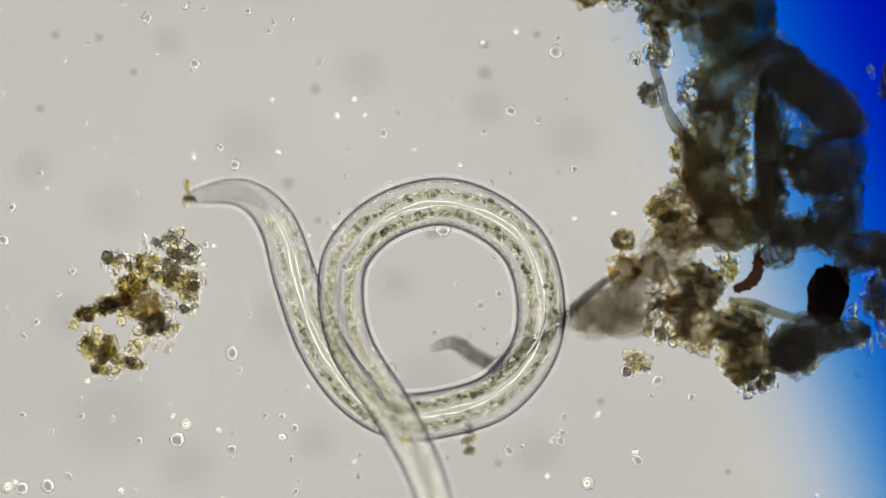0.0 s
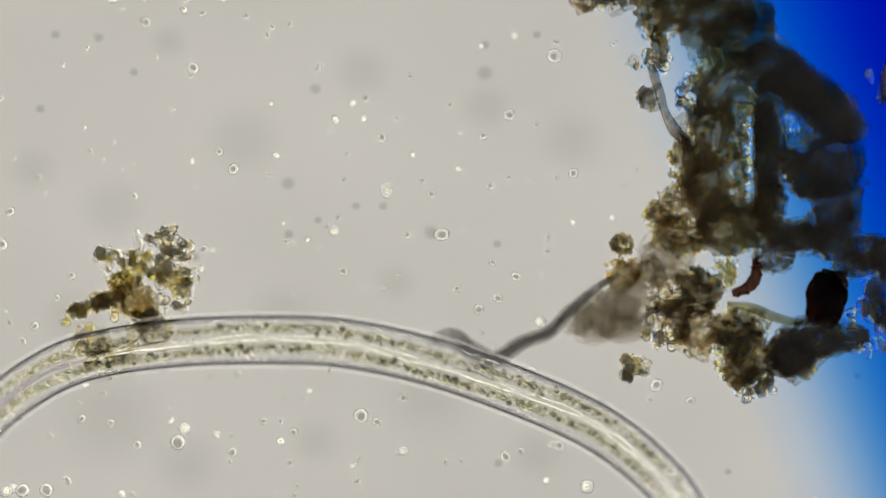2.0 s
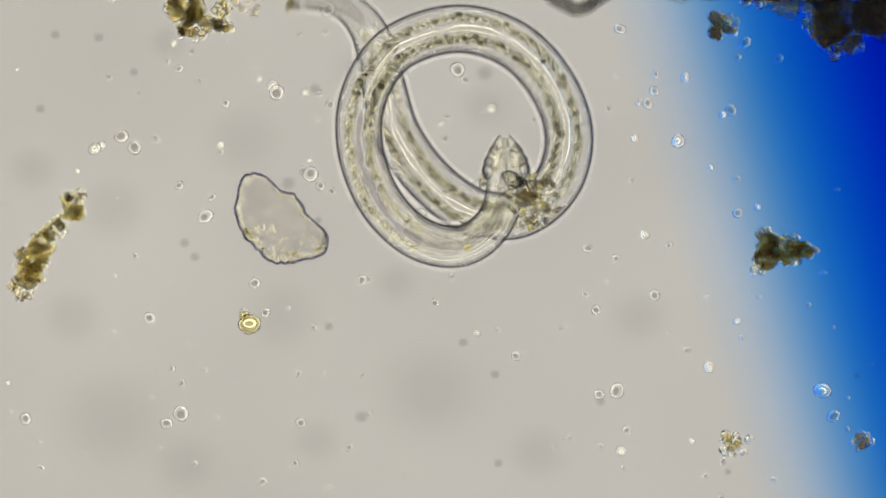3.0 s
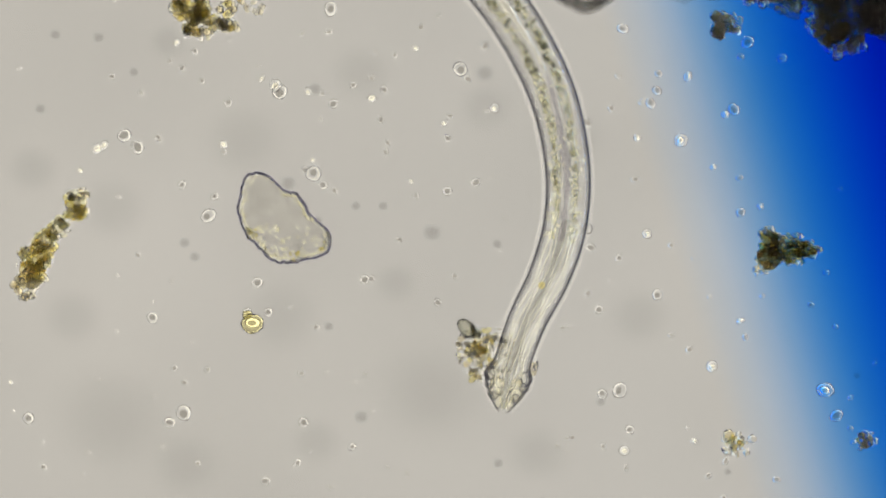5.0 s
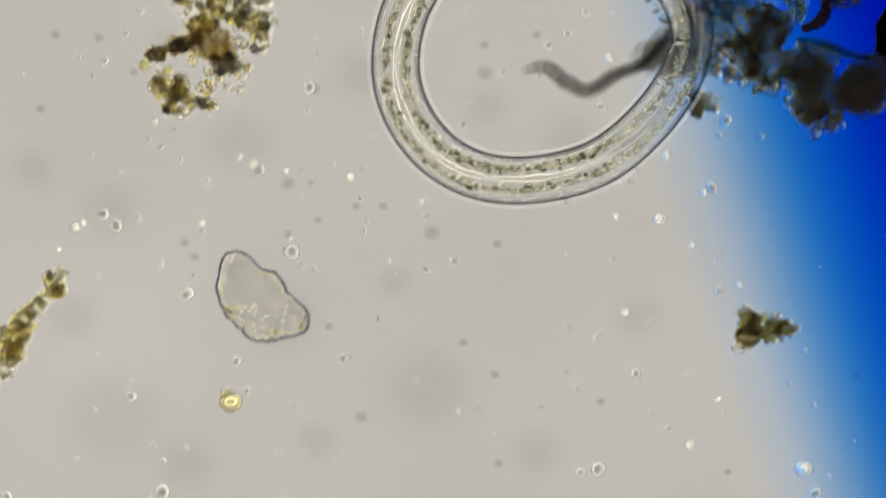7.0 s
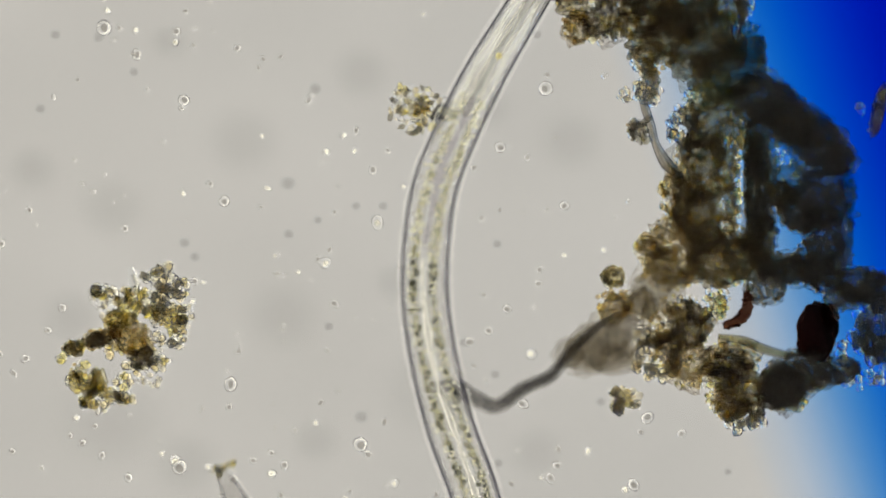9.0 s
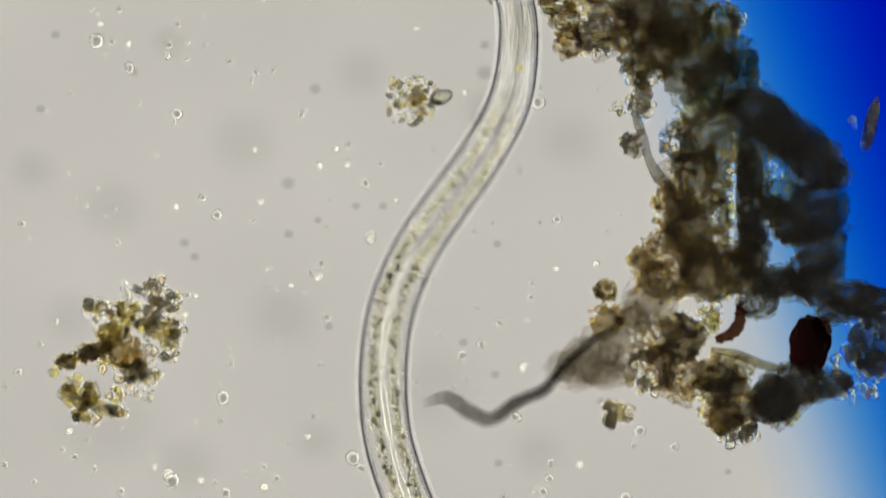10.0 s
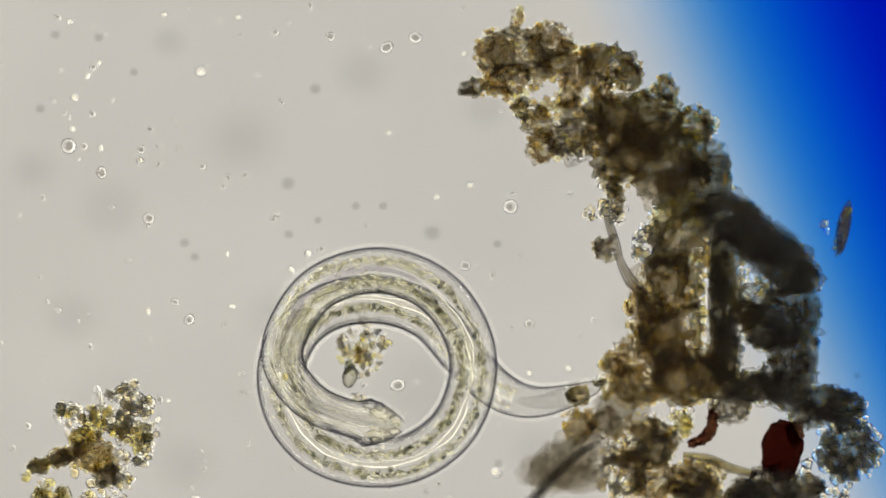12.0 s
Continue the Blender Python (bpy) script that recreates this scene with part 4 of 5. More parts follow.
def tiny_spores():
    """The many tiny ones between them: the larger stay single, the rest is a sprinkle too fine to count."""
    r = random.Random(77)
    spots = []
    for _ in range(260):
        x, y, g = r.uniform(-300, 1500), r.uniform(-300, 1500), r.uniform(3.8, 7.4)
        if x > 1000 and y < 760:
            x -= 900
        spots.append((x, y, g))
    spots.sort(key=lambda p: -p[2])
    for x, y, g in spots[:115]:
        s = g * U
        ob = new("spore", r.choice(SPORES))
        ob.scale = (s * r.uniform(0.9, 1.4), s * r.uniform(0.75, 1.0), s * 0.8)
        ob.rotation_euler = (0, 0, r.uniform(0, 3.14))
        ob.location = place(x, y, s * 0.8, 1.0)
        nucleus(ob, r, 0.25)
        tagged(ob, "tiny clear spore lying loose on the glass", "spore", "spores on the slide")
    vs, fs, k = [], [], 0
    for x, y, g in spots[115:]:
        v, f = lump(ICO2, r.uniform(0, 40), 0.15, 1.1)
        v = v * np.array((r.uniform(0.9, 1.4), 1.0, 0.8)) * g * U + np.array(place(x, y, g * U * 0.8, 1.0))
        vs.append(v)
        fs.append(f + k)
        k += len(v)
    tagged(new("spore_dust", mesh_from("spore_dust", np.vstack(vs), np.vstack(fs), M_SPORE)), "sprinkle of the finest clear spores on the glass", "spores", kind="stuff")


tiny_spores()


# ---- the worm ----
LENGTH = 2040.0           # steps of the plan, from lips to tail tip
HEAD, TAIL, STEP = 72.0, 26.0, 6.4


def girth(s):
    """Half the body's width at s steps behind the lips."""
    return np.interp(s, [0, 4, 12, 21, 37, 50, 64, 76, 88, 100, 130, 300, 600, 1000, 1450, 1650, 1770, 1860, 1945, 2000, 2030, 2040],
                     [7, 12, 18, 24, 33, 38.5, 41, 38, 33.5, 32, 33, 38, 41.5, 43, 42.5, 41.5, 39, 34, 25, 18, 12, 6])


def worm_pieces():
    """The pieces of the body with their place along it: head, short rings, tail."""
    root = tagged(new("worm"), "translucent grey roundworm with a granular gut, wriggling in the water", "worm")
    rng = np.random.RandomState(4)
    spans = [(0.0, HEAD)]
    n = int(round((LENGTH - HEAD - TAIL) / STEP))
    step = (LENGTH - HEAD - TAIL) / n
    spans += [(HEAD + i * step, HEAD + (i + 1) * step) for i in range(n)] + [(LENGTH - TAIL, LENGTH)]
    pieces = []
    for a, b in spans:
        mid, end = (a + b) / 2, 0.75
        first, last = a == 0, b >= LENGTH - 0.01
        lo, hi = (a if first else a - end), (b if last else b + end)
        m = 26 if first or last else 3
        s = np.linspace(lo, hi, m)
        v, f = tube_data((mid - s) * U, girth(s) * U, 28)
        if first:
            f.append(tuple(range(28)))
        if last:
            f.append(tuple(range(28 * (m - 1), 28 * m)))
        name = "head" if first else "tail_tip" if last else "body_ring"
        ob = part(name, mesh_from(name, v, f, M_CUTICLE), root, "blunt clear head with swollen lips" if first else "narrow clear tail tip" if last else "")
        # a sloping strip on each side, added to draw the bright halo
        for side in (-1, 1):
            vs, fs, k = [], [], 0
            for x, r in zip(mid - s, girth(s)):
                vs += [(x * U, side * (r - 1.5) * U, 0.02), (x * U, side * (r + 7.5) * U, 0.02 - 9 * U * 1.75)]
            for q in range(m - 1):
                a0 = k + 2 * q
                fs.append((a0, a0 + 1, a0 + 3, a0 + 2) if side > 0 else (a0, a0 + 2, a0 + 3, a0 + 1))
            part("meniscus", mesh_from("meniscus", vs, fs, M_HALO), ob, "added clear strip that imitates the bright halo" if first else "")
        # the organs inside
        if not last:
            inner = np.linspace(a + (6 if first else 0), b, m)
            v, f = tube_data((mid - inner) * U, (girth(inner) * 0.84) * U, 20)
            part("body_wall", mesh_from("body_wall", v, f, M_WALL, along=mid), ob)
        if mid > 1890:
            v, f = tube_data((mid - s) * U, girth(s) * np.interp(s, [1880, 1975], [0.1, 0.82]) * U, 20)
            part("tail_muscle", mesh_from("tail_muscle", v, f, M_TAIL), ob)
        if mid < 360:
            g = np.interp(inner, [0, 14, 30, 150, 185, 215, 245, 280, 305, 335, 360], [4, 7, 10, 11, 16, 12, 10, 18, 20, 12, 5])
            for k, name in ((1.0, "pharynx"), (0.3, "throat")):
                v, f = tube_data((mid - inner) * U, k * g * U, 14)
                part(name, mesh_from(name, v, f, M_PHARYNX, along=mid), ob)
            vs, fs, k = [], [], 0
            for y in (-0.62, -0.42, -0.2, 0.08, 0.25, 0.46, 0.64):
                y0 = np.interp(inner, [0, 30, 60, 100], [0.4, 0.7, 1, 1]) * y * girth(inner) + 1.5 * np.sin(inner / 17 + 9 * y)
                v, f = tube_data((mid - inner) * U, np.full(len(inner), 1.6 + abs(y)) * U, 6)
                v = v + np.c_[np.zeros(len(v)), np.repeat(y0, 6) * U, np.full(len(v), 0.3 * (1 - abs(y)) * girth(mid) * U)]
                vs.append(v)
                fs += [tuple(i + k for i in q) for q in f]
                k += len(v)
            ob2 = part("muscle_fibres", mesh_from("muscle_fibres", np.vstack(vs), fs, M_FIBRE), ob, "pale fibres" if first else "")
            ob2["kind"] = "stuff"
            if first:
                for side in (-1, 1):
                    v, f = lump(ICO4, 3 + side, 0.6, 2.2, 1.2)
                    v = v * np.array((20, 11, 12)) * U + np.array((mid - 42, side * 18, 4)) * U
                    part("lip", mesh_from("lip", v, f, M_LIP), ob)
                    for s0, y0, size in ((64, 33, (13, 9.5, 12)), (47, 31, (9, 8, 10)), (27, 21, (8, 6.5, 9))):
                        v, f = lump(ICO3, s0 + side, 0.3, 1.5)
                        v = v * np.array(size) * U + np.array((mid - s0, side * y0, 2)) * U
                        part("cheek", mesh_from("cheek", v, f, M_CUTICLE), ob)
                    v, f = lump(ICO3, 8 + side, 0.6, 2.2, 1.0)
                    v = v * np.array((9, 6, 7)) * U + np.array((mid - 16, side * 9, 5)) * U
                    part("lip", mesh_from("lip", v, f, M_LIP), ob)
        if 325 < mid < 1880:
            sway = 4 * math.sin(mid / 90)
            w = 0.22 * girth(inner) * np.interp(inner, [325, 440, 1700, 1880], [0.1, 1, 1, 0.2])
            for side in (-1, 1):
                v, f = tube_data((mid - inner) * U, w * U, 12, 1.3, y0=(sway + side * float(np.interp(mid, [325, 430], [0.22, 0.40])) * girth(mid)) * U)
                part("intestine", mesh_from("intestine", v, f, M_GUT, along=mid), ob)
            v, f = tube_data((mid - inner) * U, (6.0 + 2.0 * np.sin(inner / 23) + 1.2 * np.sin(inner / 9.1)) * np.interp(np.abs(inner - 620), [0, 70], [0.15, 1]) * U, 10, 0.8, y0=(sway + 1.5 * math.sin(mid / 31)) * U)
            part("gut_lumen", mesh_from("gut_lumen", v, f, M_LUMEN if mid < 620 else M_FIBRE, along=mid), ob, "" if mid < 620 else "bright gut channel")
            vs, fs, k = [], [], 0
            many = 7 if 620 < mid < 1700 else 4 if 420 < mid < 1700 else 2
            for _ in range(many):
                side = rng.choice((-1, 1))
                y = sway + side * rng.normal(0.43, 0.085) * girth(mid)
                gx, gz, g = rng.uniform(a, b), rng.uniform(-0.25, 0.3) * girth(mid), rng.choice((1.8, 2.4, 3.0, 3.8, 4.8, 5.6))
                w2 = ICO1[0] * np.array((g * rng.uniform(0.9, 1.5), g, g * 0.8)) * U + np.array((mid - gx, y, gz)) * U
                vs.append(w2)
                fs.append(ICO1[1] + k)
                k += len(w2)
            ob2 = part("gut_content", mesh_from("gut_content", np.vstack(vs), np.vstack(fs), M_GRANULE if mid < 620 else M_GRANULE_DARK), ob)
            ob2["kind"] = "stuff"
            vs, fs, k = [], [], 0
            for _ in range(11 if mid < 620 else 4):
                g = rng.choice((1.8, 2.6, 3.6))
                y = sway + rng.choice((-1, 1)) * rng.normal(0.43, 0.13) * girth(mid)
                w2 = ICO1[0] * np.array((g * rng.uniform(0.9, 1.4), g, g)) * U + np.array((mid - rng.uniform(a, b), y, rng.uniform(0.3, 0.45) * girth(mid))) * U
                vs.append(w2)
                fs.append(ICO1[1] + k)
                k += len(w2)
            ob2 = part("fat_droplets", mesh_from("fat_droplets", np.vstack(vs), np.vstack(fs), M_BRIGHT), ob)
            ob2["kind"] = "stuff"
        for s0, y0, z0, g, name, mat in ((236, -6, 8, 6.5, "dark_spot", M_SPOT), (352, 40, 0, 9, "vulva", M_CUTICLE)):
            if a <= s0 < b:
                v = ICO2[0] * np.array((g * 1.1, g, g)) * U + np.array((mid - s0, y0, z0)) * U
                part(name, mesh_from(name, v, ICO2[1], mat), ob, "yellowish dark spot" if name == "dark_spot" else "small clear bulge")
        pieces.append((ob, mid))
    return root, pieces


def loose_crumbs():
    c = Heap("dragged_crumb", "crumb of yellow and clear grains dragged by the worm", "debris crumb", (0, 0), 1.0, 31)
    c.lobe(2, -6, 20, 26, 0, "gold", grains=12, size=(4, 7), core=0.4, dusty=0.5)
    c.lobe(0, 4, 14, 12, 0, "brown", grains=5, size=(3, 6), core=0.6)
    r = random.Random(12)
    for _ in range(105):
        a, d = r.uniform(0, 6.28), math.sqrt(r.uniform(0.03, 1.0))
        c.grain(46 * d * math.cos(a), -6 + 46 * d * math.sin(a), r.uniform(4, 7.5), r.choice(("bubble", "bubble", "bubble", "gold", "gold", "dark")), r.uniform(0.0, 0.2) * (1.1 - d), (r.uniform(1.0, 1.5), r.uniform(0.7, 0.95), 0.6))
    # a clear oval cell with a thick wall beside it
    v, f = lump(ICO3, 6, 0.18, 1.4)
    g = part("oval_cell", mesh_from("oval_cell", v, f, M_SHELL), c.ob, "clear oval cell with a thick dark wall")
    g.location, g.scale = c.local(-14, 44, 0.08), Vector((13, 20, 12)) * U
    c.lobe(-20, 30, 7, 9, 0, "dark", grains=2, size=(3, 5))
    head = c.finish()
    c = Heap("tail_tuft", "tuft of dark grains stuck to the worm's tail", "debris crumb", (0, 0), 1.0, 32)
    c.lobe(0, 0, 9, 10, 0, "gold", grains=3, size=(4, 7), core=0.8, dusty=0.4)
    c.lobe(2, 4, 8, 6, 0, "dark", grains=2, size=(2.5, 5), core=0.8)
    c.grain(-3, 8, 9, "bubble", 0.02, (1.0, 0.9, 0.7))
    c.grain(8, 6, 7, "bubble", 0.02, (1.2, 0.8, 0.7))
    c.lobe(0, -20, 5, 9, 0, "gold", grains=3, size=(3, 5))
    c.grain(2, -28, 4, "dark", 0.02)
    tuft = c.finish()
    c = Heap("neck_crumb", "tiny clear grains stuck behind the worm's head", "debris crumb", (0, 0), 1.0, 33)
    c.lobe(0, 0, 12, 5, 0, "bubble", grains=3, size=(4, 7))
    neck = c.finish()
    c = Heap("rolled_crumb", "small dark pointed crumb touching the worm", "debris crumb", (0, 0), 1.0, 34)
    c.lobe(0, -4, 10, 10, 0, "dark", grains=1, core=0.8, rough=0.3)
    c.lobe(0, 0, 11, 24, 0, "bubble", grains=7, size=(4, 7))
    c.lobe(0, -2, 8, 20, 0, "gold", grains=2, size=(4, 7), core=0)
    c.lobe(2, 12, 7, 9, 0, "dark", grains=1, core=1.0, rough=0.3)
    return head, tuft, neck, c.finish()


HEAD_CRUMB, TUFT, NECK_CRUMB, ROLLED = loose_crumbs()
WORM, PIECES = worm_pieces()
MIDS = np.array([m for _, m in PIECES])
GRID = np.arange(0, LENGTH + 1, 12.0)
POSES = []


def bends(t, *points, tail_first=False, whole=False):
    """The body's axis at t seconds, from the lips on (or from the tail), through points of the field of view."""
    p = catmull(points, 14)
    if tail_first:
        p = p[::-1] if whole else p
    seg = np.linalg.norm(np.diff(p, axis=0), axis=1)
    s = np.r_[0, np.cumsum(seg)]
    if whole:
        s = s * LENGTH / s[-1]
    elif s[-1] < LENGTH + 60:
        d = (p[-1] - p[-4]) / np.linalg.norm(p[-1] - p[-4])
        p = np.vstack([p, p[-1] + d * (LENGTH + 100 - s[-1])])
        s = np.r_[s, LENGTH + 100]
    if tail_first and not whole:
        s = LENGTH - s
        s, p = s[::-1], p[::-1]
    q = np.c_[np.interp(GRID, s, p[:, 0]), np.interp(GRID, s, p[:, 1])] - stage(t)
    d = np.gradient(q, axis=0)
    turn = np.unwrap(np.arctan2(d[:, 1], d[:, 0]))
    pace = np.linalg.norm(d, axis=1) / 12.0
    if POSES:
        turn += 2 * math.pi * round(float(np.mean(POSES[-1][1] - turn)) / (2 * math.pi))
    POSES.append((t, turn, pace, q.mean(axis=0)))


def axis_at(t):
    """The axis at any time: the bends glide from one known shape to the next."""
    ts = [p[0] for p in POSES]
    i = max(0, min(len(ts) - 2, int(np.searchsorted(ts, t, side="right")) - 1))
    (t0, a0, w0, c0), (t1, a1, w1, c1) = POSES[i], POSES[i + 1]
    u = min(1.0, max(0.0, (t - t0) / (t1 - t0)))
    if t1 - t0 > 1.0:
        u = u * u * (3 - 2 * u)
    a, w, c = a0 + (a1 - a0) * u, w0 + (w1 - w0) * u, c0 + (c1 - c0) * u
    d = np.c_[np.cos(a), np.sin(a)] * w[:, None] * 12.0
    q = np.vstack([[0, 0], np.cumsum((d[1:] + d[:-1]) / 2, axis=0)])
    return q - q.mean(axis=0) + c, a


def height(s):
    """The head's end of the body rides over the tail's end where they cross."""
    return girth(s) * U + 0.05 + 0.62 * (1 - s / LENGTH)


def body_places(t):
    q, a = axis_at(t)
    st = stage(t)
    z = height(MIDS)
    k = (H - z) / H
    x = np.interp(MIDS, GRID, q[:, 0]) + st[0]
    y = np.interp(MIDS, GRID, q[:, 1]) + st[1]
    ang = np.interp(MIDS, GRID, a)
    return (x - 784) * U * k - st[0] * U, (441 - y) * U * k + st[1] * U, z, ang


def motions():
    # the lamp and the dust on its lens keep under the objective
    for ob, at in RIDERS[1:]:
        walk(ob, [(t, Matrix.Translation(at + Vector((-sx * U, sy * U, 0)))) for t, sx, sy in STAGE])

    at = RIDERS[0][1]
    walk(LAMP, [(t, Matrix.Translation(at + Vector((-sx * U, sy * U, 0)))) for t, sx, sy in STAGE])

    # the added plate turns a little, so its painted blue falloff tilts
    walk(FALLOFF, [(t, Matrix.Translation(Vector((-sx * U, sy * U, FALLOFF_Z))) @ Matrix.Rotation(radians(float(np.interp(t, (0, 2.0, 2.6, 6.5, 7.7, 10.0, 10.5, 12), (4, 4, 0, 0, 2, 2, 6, 6.5)))), 4, "Z")) for t, sx, sy in STAGE])

    # spores that the worm's passing has shifted
    for ob, a, b, turn in DRIFTING:
        walk(ob, [(t, Matrix.Translation(a.lerp(b, u)) @ Matrix.Rotation(turn, 4, "Z")) for t, u in ((0.0, 0.0), (1.8, 0.0), (2.5, 0.9), (3.5, 1.0), (12.0, 1.0))])

    # the worm's bends
    bends(0.0, (335, 348), (430, 342), (490, 395), (525, 500), (565, 605), (625, 690), (700, 735), (780, 733), (880, 700), (945, 620), (957, 530), (930, 440), (860, 380), (775, 357), (680, 385), (615, 450), (603, 530), (625, 620), (690, 720), (740, 810), (768, 890), (775, 960), (740, 1060), tail_first=True)
    bends(0.2, (335, 410), (430, 393), (500, 440), (545, 545), (600, 660), (680, 725), (790, 740), (900, 700), (965, 610), (975, 520), (930, 420), (850, 365), (770, 362), (680, 395), (625, 470), (615, 570), (635, 700), (640, 800), (640, 882), (610, 970), (540, 1040), tail_first=True)
    bends(0.5, (58, 765), (130, 818), (230, 822), (330, 800), (430, 725), (520, 620), (600, 530), (700, 445), (840, 404), (960, 450), (1030, 560), (1025, 680), (950, 780), (840, 812), (720, 780), (620, 730), (520, 720), (465, 780), (442, 832), whole=True)
    bends(0.7, (-70, 560), (-10, 632), (60, 690), (170, 718), (300, 702), (430, 650), (550, 580), (700, 510), (830, 478), (950, 505), (1050, 600), (1085, 710), (1060, 830), (980, 900), (860, 930), (720, 920), (600, 950), (520, 1020))
    bends(1.0, (-50, 330), (-30, 430), (20, 530), (100, 625), (200, 672), (350, 690), (500, 677), (650, 640), (800, 600), (900, 590), (1000, 612), (1095, 685), (1150, 780), (1155, 882), (1110, 990), (1000, 1060), (800, 1080))
    bends(1.3, (38, 190), (48, 290), (80, 445), (140, 600), (240, 705), (400, 768), (600, 778), (800, 742), (960, 702), (1060, 696), (1150, 722), (1225, 785), (1275, 870), (1300, 970), (1270, 1080), (1160, 1150), (1000, 1160))
    bends(1.5, (-30, 200), (-12, 270), (15, 345), (52, 450), (85, 560), (130, 640), (200, 720), (330, 800), (480, 840), (600, 842), (750, 815), (880, 780), (1000, 745), (1090, 742), (1180, 762), (1240, 812), (1300, 884), (1340, 1000), (1310, 1120), (1200, 1180), (1000, 1200))
    bends(2.0, (60, 1090), (0, 1060), (-55, 980), (-80, 880), (-60, 790), (0, 718), (100, 652), (200, 622), (330, 606), (470, 602), (600, 607), (750, 637), (900, 687), (1040, 748), (1130, 810), (1205, 890), (1240, 980), (1220, 1080), (1140, 1160), (1000, 1200))
    bends(2.2, (560, 960), (480, 965), (390, 930), (310, 860), (265, 770), (262, 690), (300, 580), (390, 470), (530, 385), (690, 358), (850, 385), (980, 460), (1080, 570), (1130, 690), (1130, 790), (1085, 880), (1000, 960), (900, 1000), (780, 1000))
    bends(2.3, (600, 672), (520, 642), (455, 590), (415, 500), (410, 400), (450, 280), (540, 190), (660, 137), (790, 122), (920, 150), (1030, 220), (1100, 320), (1118, 420), (1085, 540), (1010, 630), (920, 662), (820, 672), (755, 700), (712, 778), whole=True)
    bends(2.4, (790, 455), (715, 500), (625, 520), (560, 470), (525, 380), (515, 280), (540, 170), (620, 70), (740, 20), (860, 15), (970, 60), (1060, 150), (1110, 260), (1105, 370), (1050, 460), (960, 515), (860, 515), (760, 490), (690, 510), (635, 575), whole=True)
    bends(2.5, (862, 322), (845, 390), (790, 435), (720, 452), (640, 430), (592, 350), (580, 250), (590, 130), (660, 25), (800, -40), (980, -5), (1090, 90), (1123, 220), (1085, 330), (1000, 400), (900, 415), (800, 380), (700, 338), (640, 342), (588, 395), whole=True)
    bends(2.6, (888, 254), (885, 330), (850, 400), (780, 425), (690, 405), (630, 330), (605, 220), (615, 100), (680, 0), (790, -45), (920, -35), (1020, 20), (1075, 120), (1075, 230), (1020, 320), (930, 372), (840, 362), (760, 312), (690, 262), (620, 236), (528, 256), whole=True)
    bends(2.8, (883, 243), (890, 320), (870, 390), (800, 430), (720, 412), (655, 350), (628, 260), (637, 160), (690, 75), (790, 25), (900, 35), (990, 100), (1040, 200), (1035, 280), (990, 350), (910, 382), (830, 362), (760, 305), (710, 235), (670, 165), (620, 108), (560, 84), (500, 94), whole=True)
    bends(3.0, (893, 240), (894, 317), (878, 390), (818, 436), (738, 421), (672, 356), (637, 261), (645, 166), (700, 86), (804, 51), (904, 76), (974, 146), (1007, 236), (987, 324), (920, 379), (836, 374), (759, 317), (704, 239), (679, 153), (660, 70), (624, 20), (575, 0), (518, 6), whole=True)
    bends(3.2, (905, 238), (897, 310), (880, 380), (830, 425), (750, 415), (675, 350), (632, 250), (645, 150), (700, 85), (800, 68), (900, 110), (960, 190), (970, 270), (935, 340), (870, 372), (790, 362), (725, 295), (692, 210), (676, 120), (664, 40), (655, -40), (650, -130))
    bends(4.8, (855, 692), (885, 635), (930, 570), (962, 490), (970, 400), (960, 300), (922, 190), (860, 95), (755, 0), (680, -60), (590, -150), (500, -270), (460, -400), (490, -540), (590, -640), (720, -680))
    bends(5.0, (890, 730), (902, 660), (932, 570), (972, 490), (1000, 400), (1005, 300), (985, 190), (945, 95), (885, 0), (810, -85), (720, -180), (650, -300), (640, -430), (690, -560), (800, -640))
    bends(5.5, (895, 728), (898, 650), (902, 570), (924, 480), (962, 390), (1016, 290), (1042, 190), (1052, 100), (1038, 10), (1010, -80), (950, -190), (880, -290), (830, -410), (850, -550), (940, -660))
    bends(5.8, (1080, 703), (1030, 682), (990, 620), (950, 530), (930, 430), (928, 320), (935, 200), (942, 100), (940, 0), (920, -100), (870, -220), (800, -330), (770, -460), (810, -590), (910, -680))
    bends(6.0, (1275, 465), (1210, 488), (1140, 492), (1040, 475), (950, 425), (870, 340), (810, 230), (765, 110), (735, 0), (715, -110), (715, -230), (750, -350), (830, -440), (950, -490), (1080, -500))
    bends(6.2, (1310, 10), (1275, 110), (1220, 190), (1130, 232), (1040, 236), (940, 220), (850, 178), (760, 105), (690, 15), (650, -80), (645, -200), (690, -310), (790, -390), (910, -410), (1030, -390))
    bends(6.3, (1262, -70), (1262, 20), (1235, 110), (1170, 185), (1080, 232), (1000, 245), (900, 228), (810, 180), (730, 105), (670, 10), (650, -80), (665, -200), (730, -300), (840, -350), (960, -350), (1070, -310))
    bends(6.5, (1090, -210), (1170, -170), (1225, -90), (1235, 20), (1215, 120), (1150, 200), (1060, 248), (970, 258), (860, 232), (760, 170), (690, 80), (658, 0), (655, -100), (690, -210), (780, -290), (900, -320), (1020, -300), (1120, -240))
    bends(7.0, (960, -110), (1060, -110), (1160, -60), (1220, 30), (1212, 120), (1150, 215), (1060, 288), (950, 318), (850, 312), (770, 268), (715, 190), (700, 100), (725, 0), (790, -80), (890, -130), (1000, -140), (1110, -110), (1200, -30), (1280, 60))
    bends(7.5, (738, 62), (800, 12), (880, -28), (960, -28), (1050, 20), (1105, 100), (1122, 190), (1085, 280), (1010, 345), (912, 365), (820, 340), (740, 270), (709, 180), (720, 80), (770, 0), (860, -50), (970, -50), (1070, 0), (1130, 90), (1190, 140), (1260, 170), whole=True)
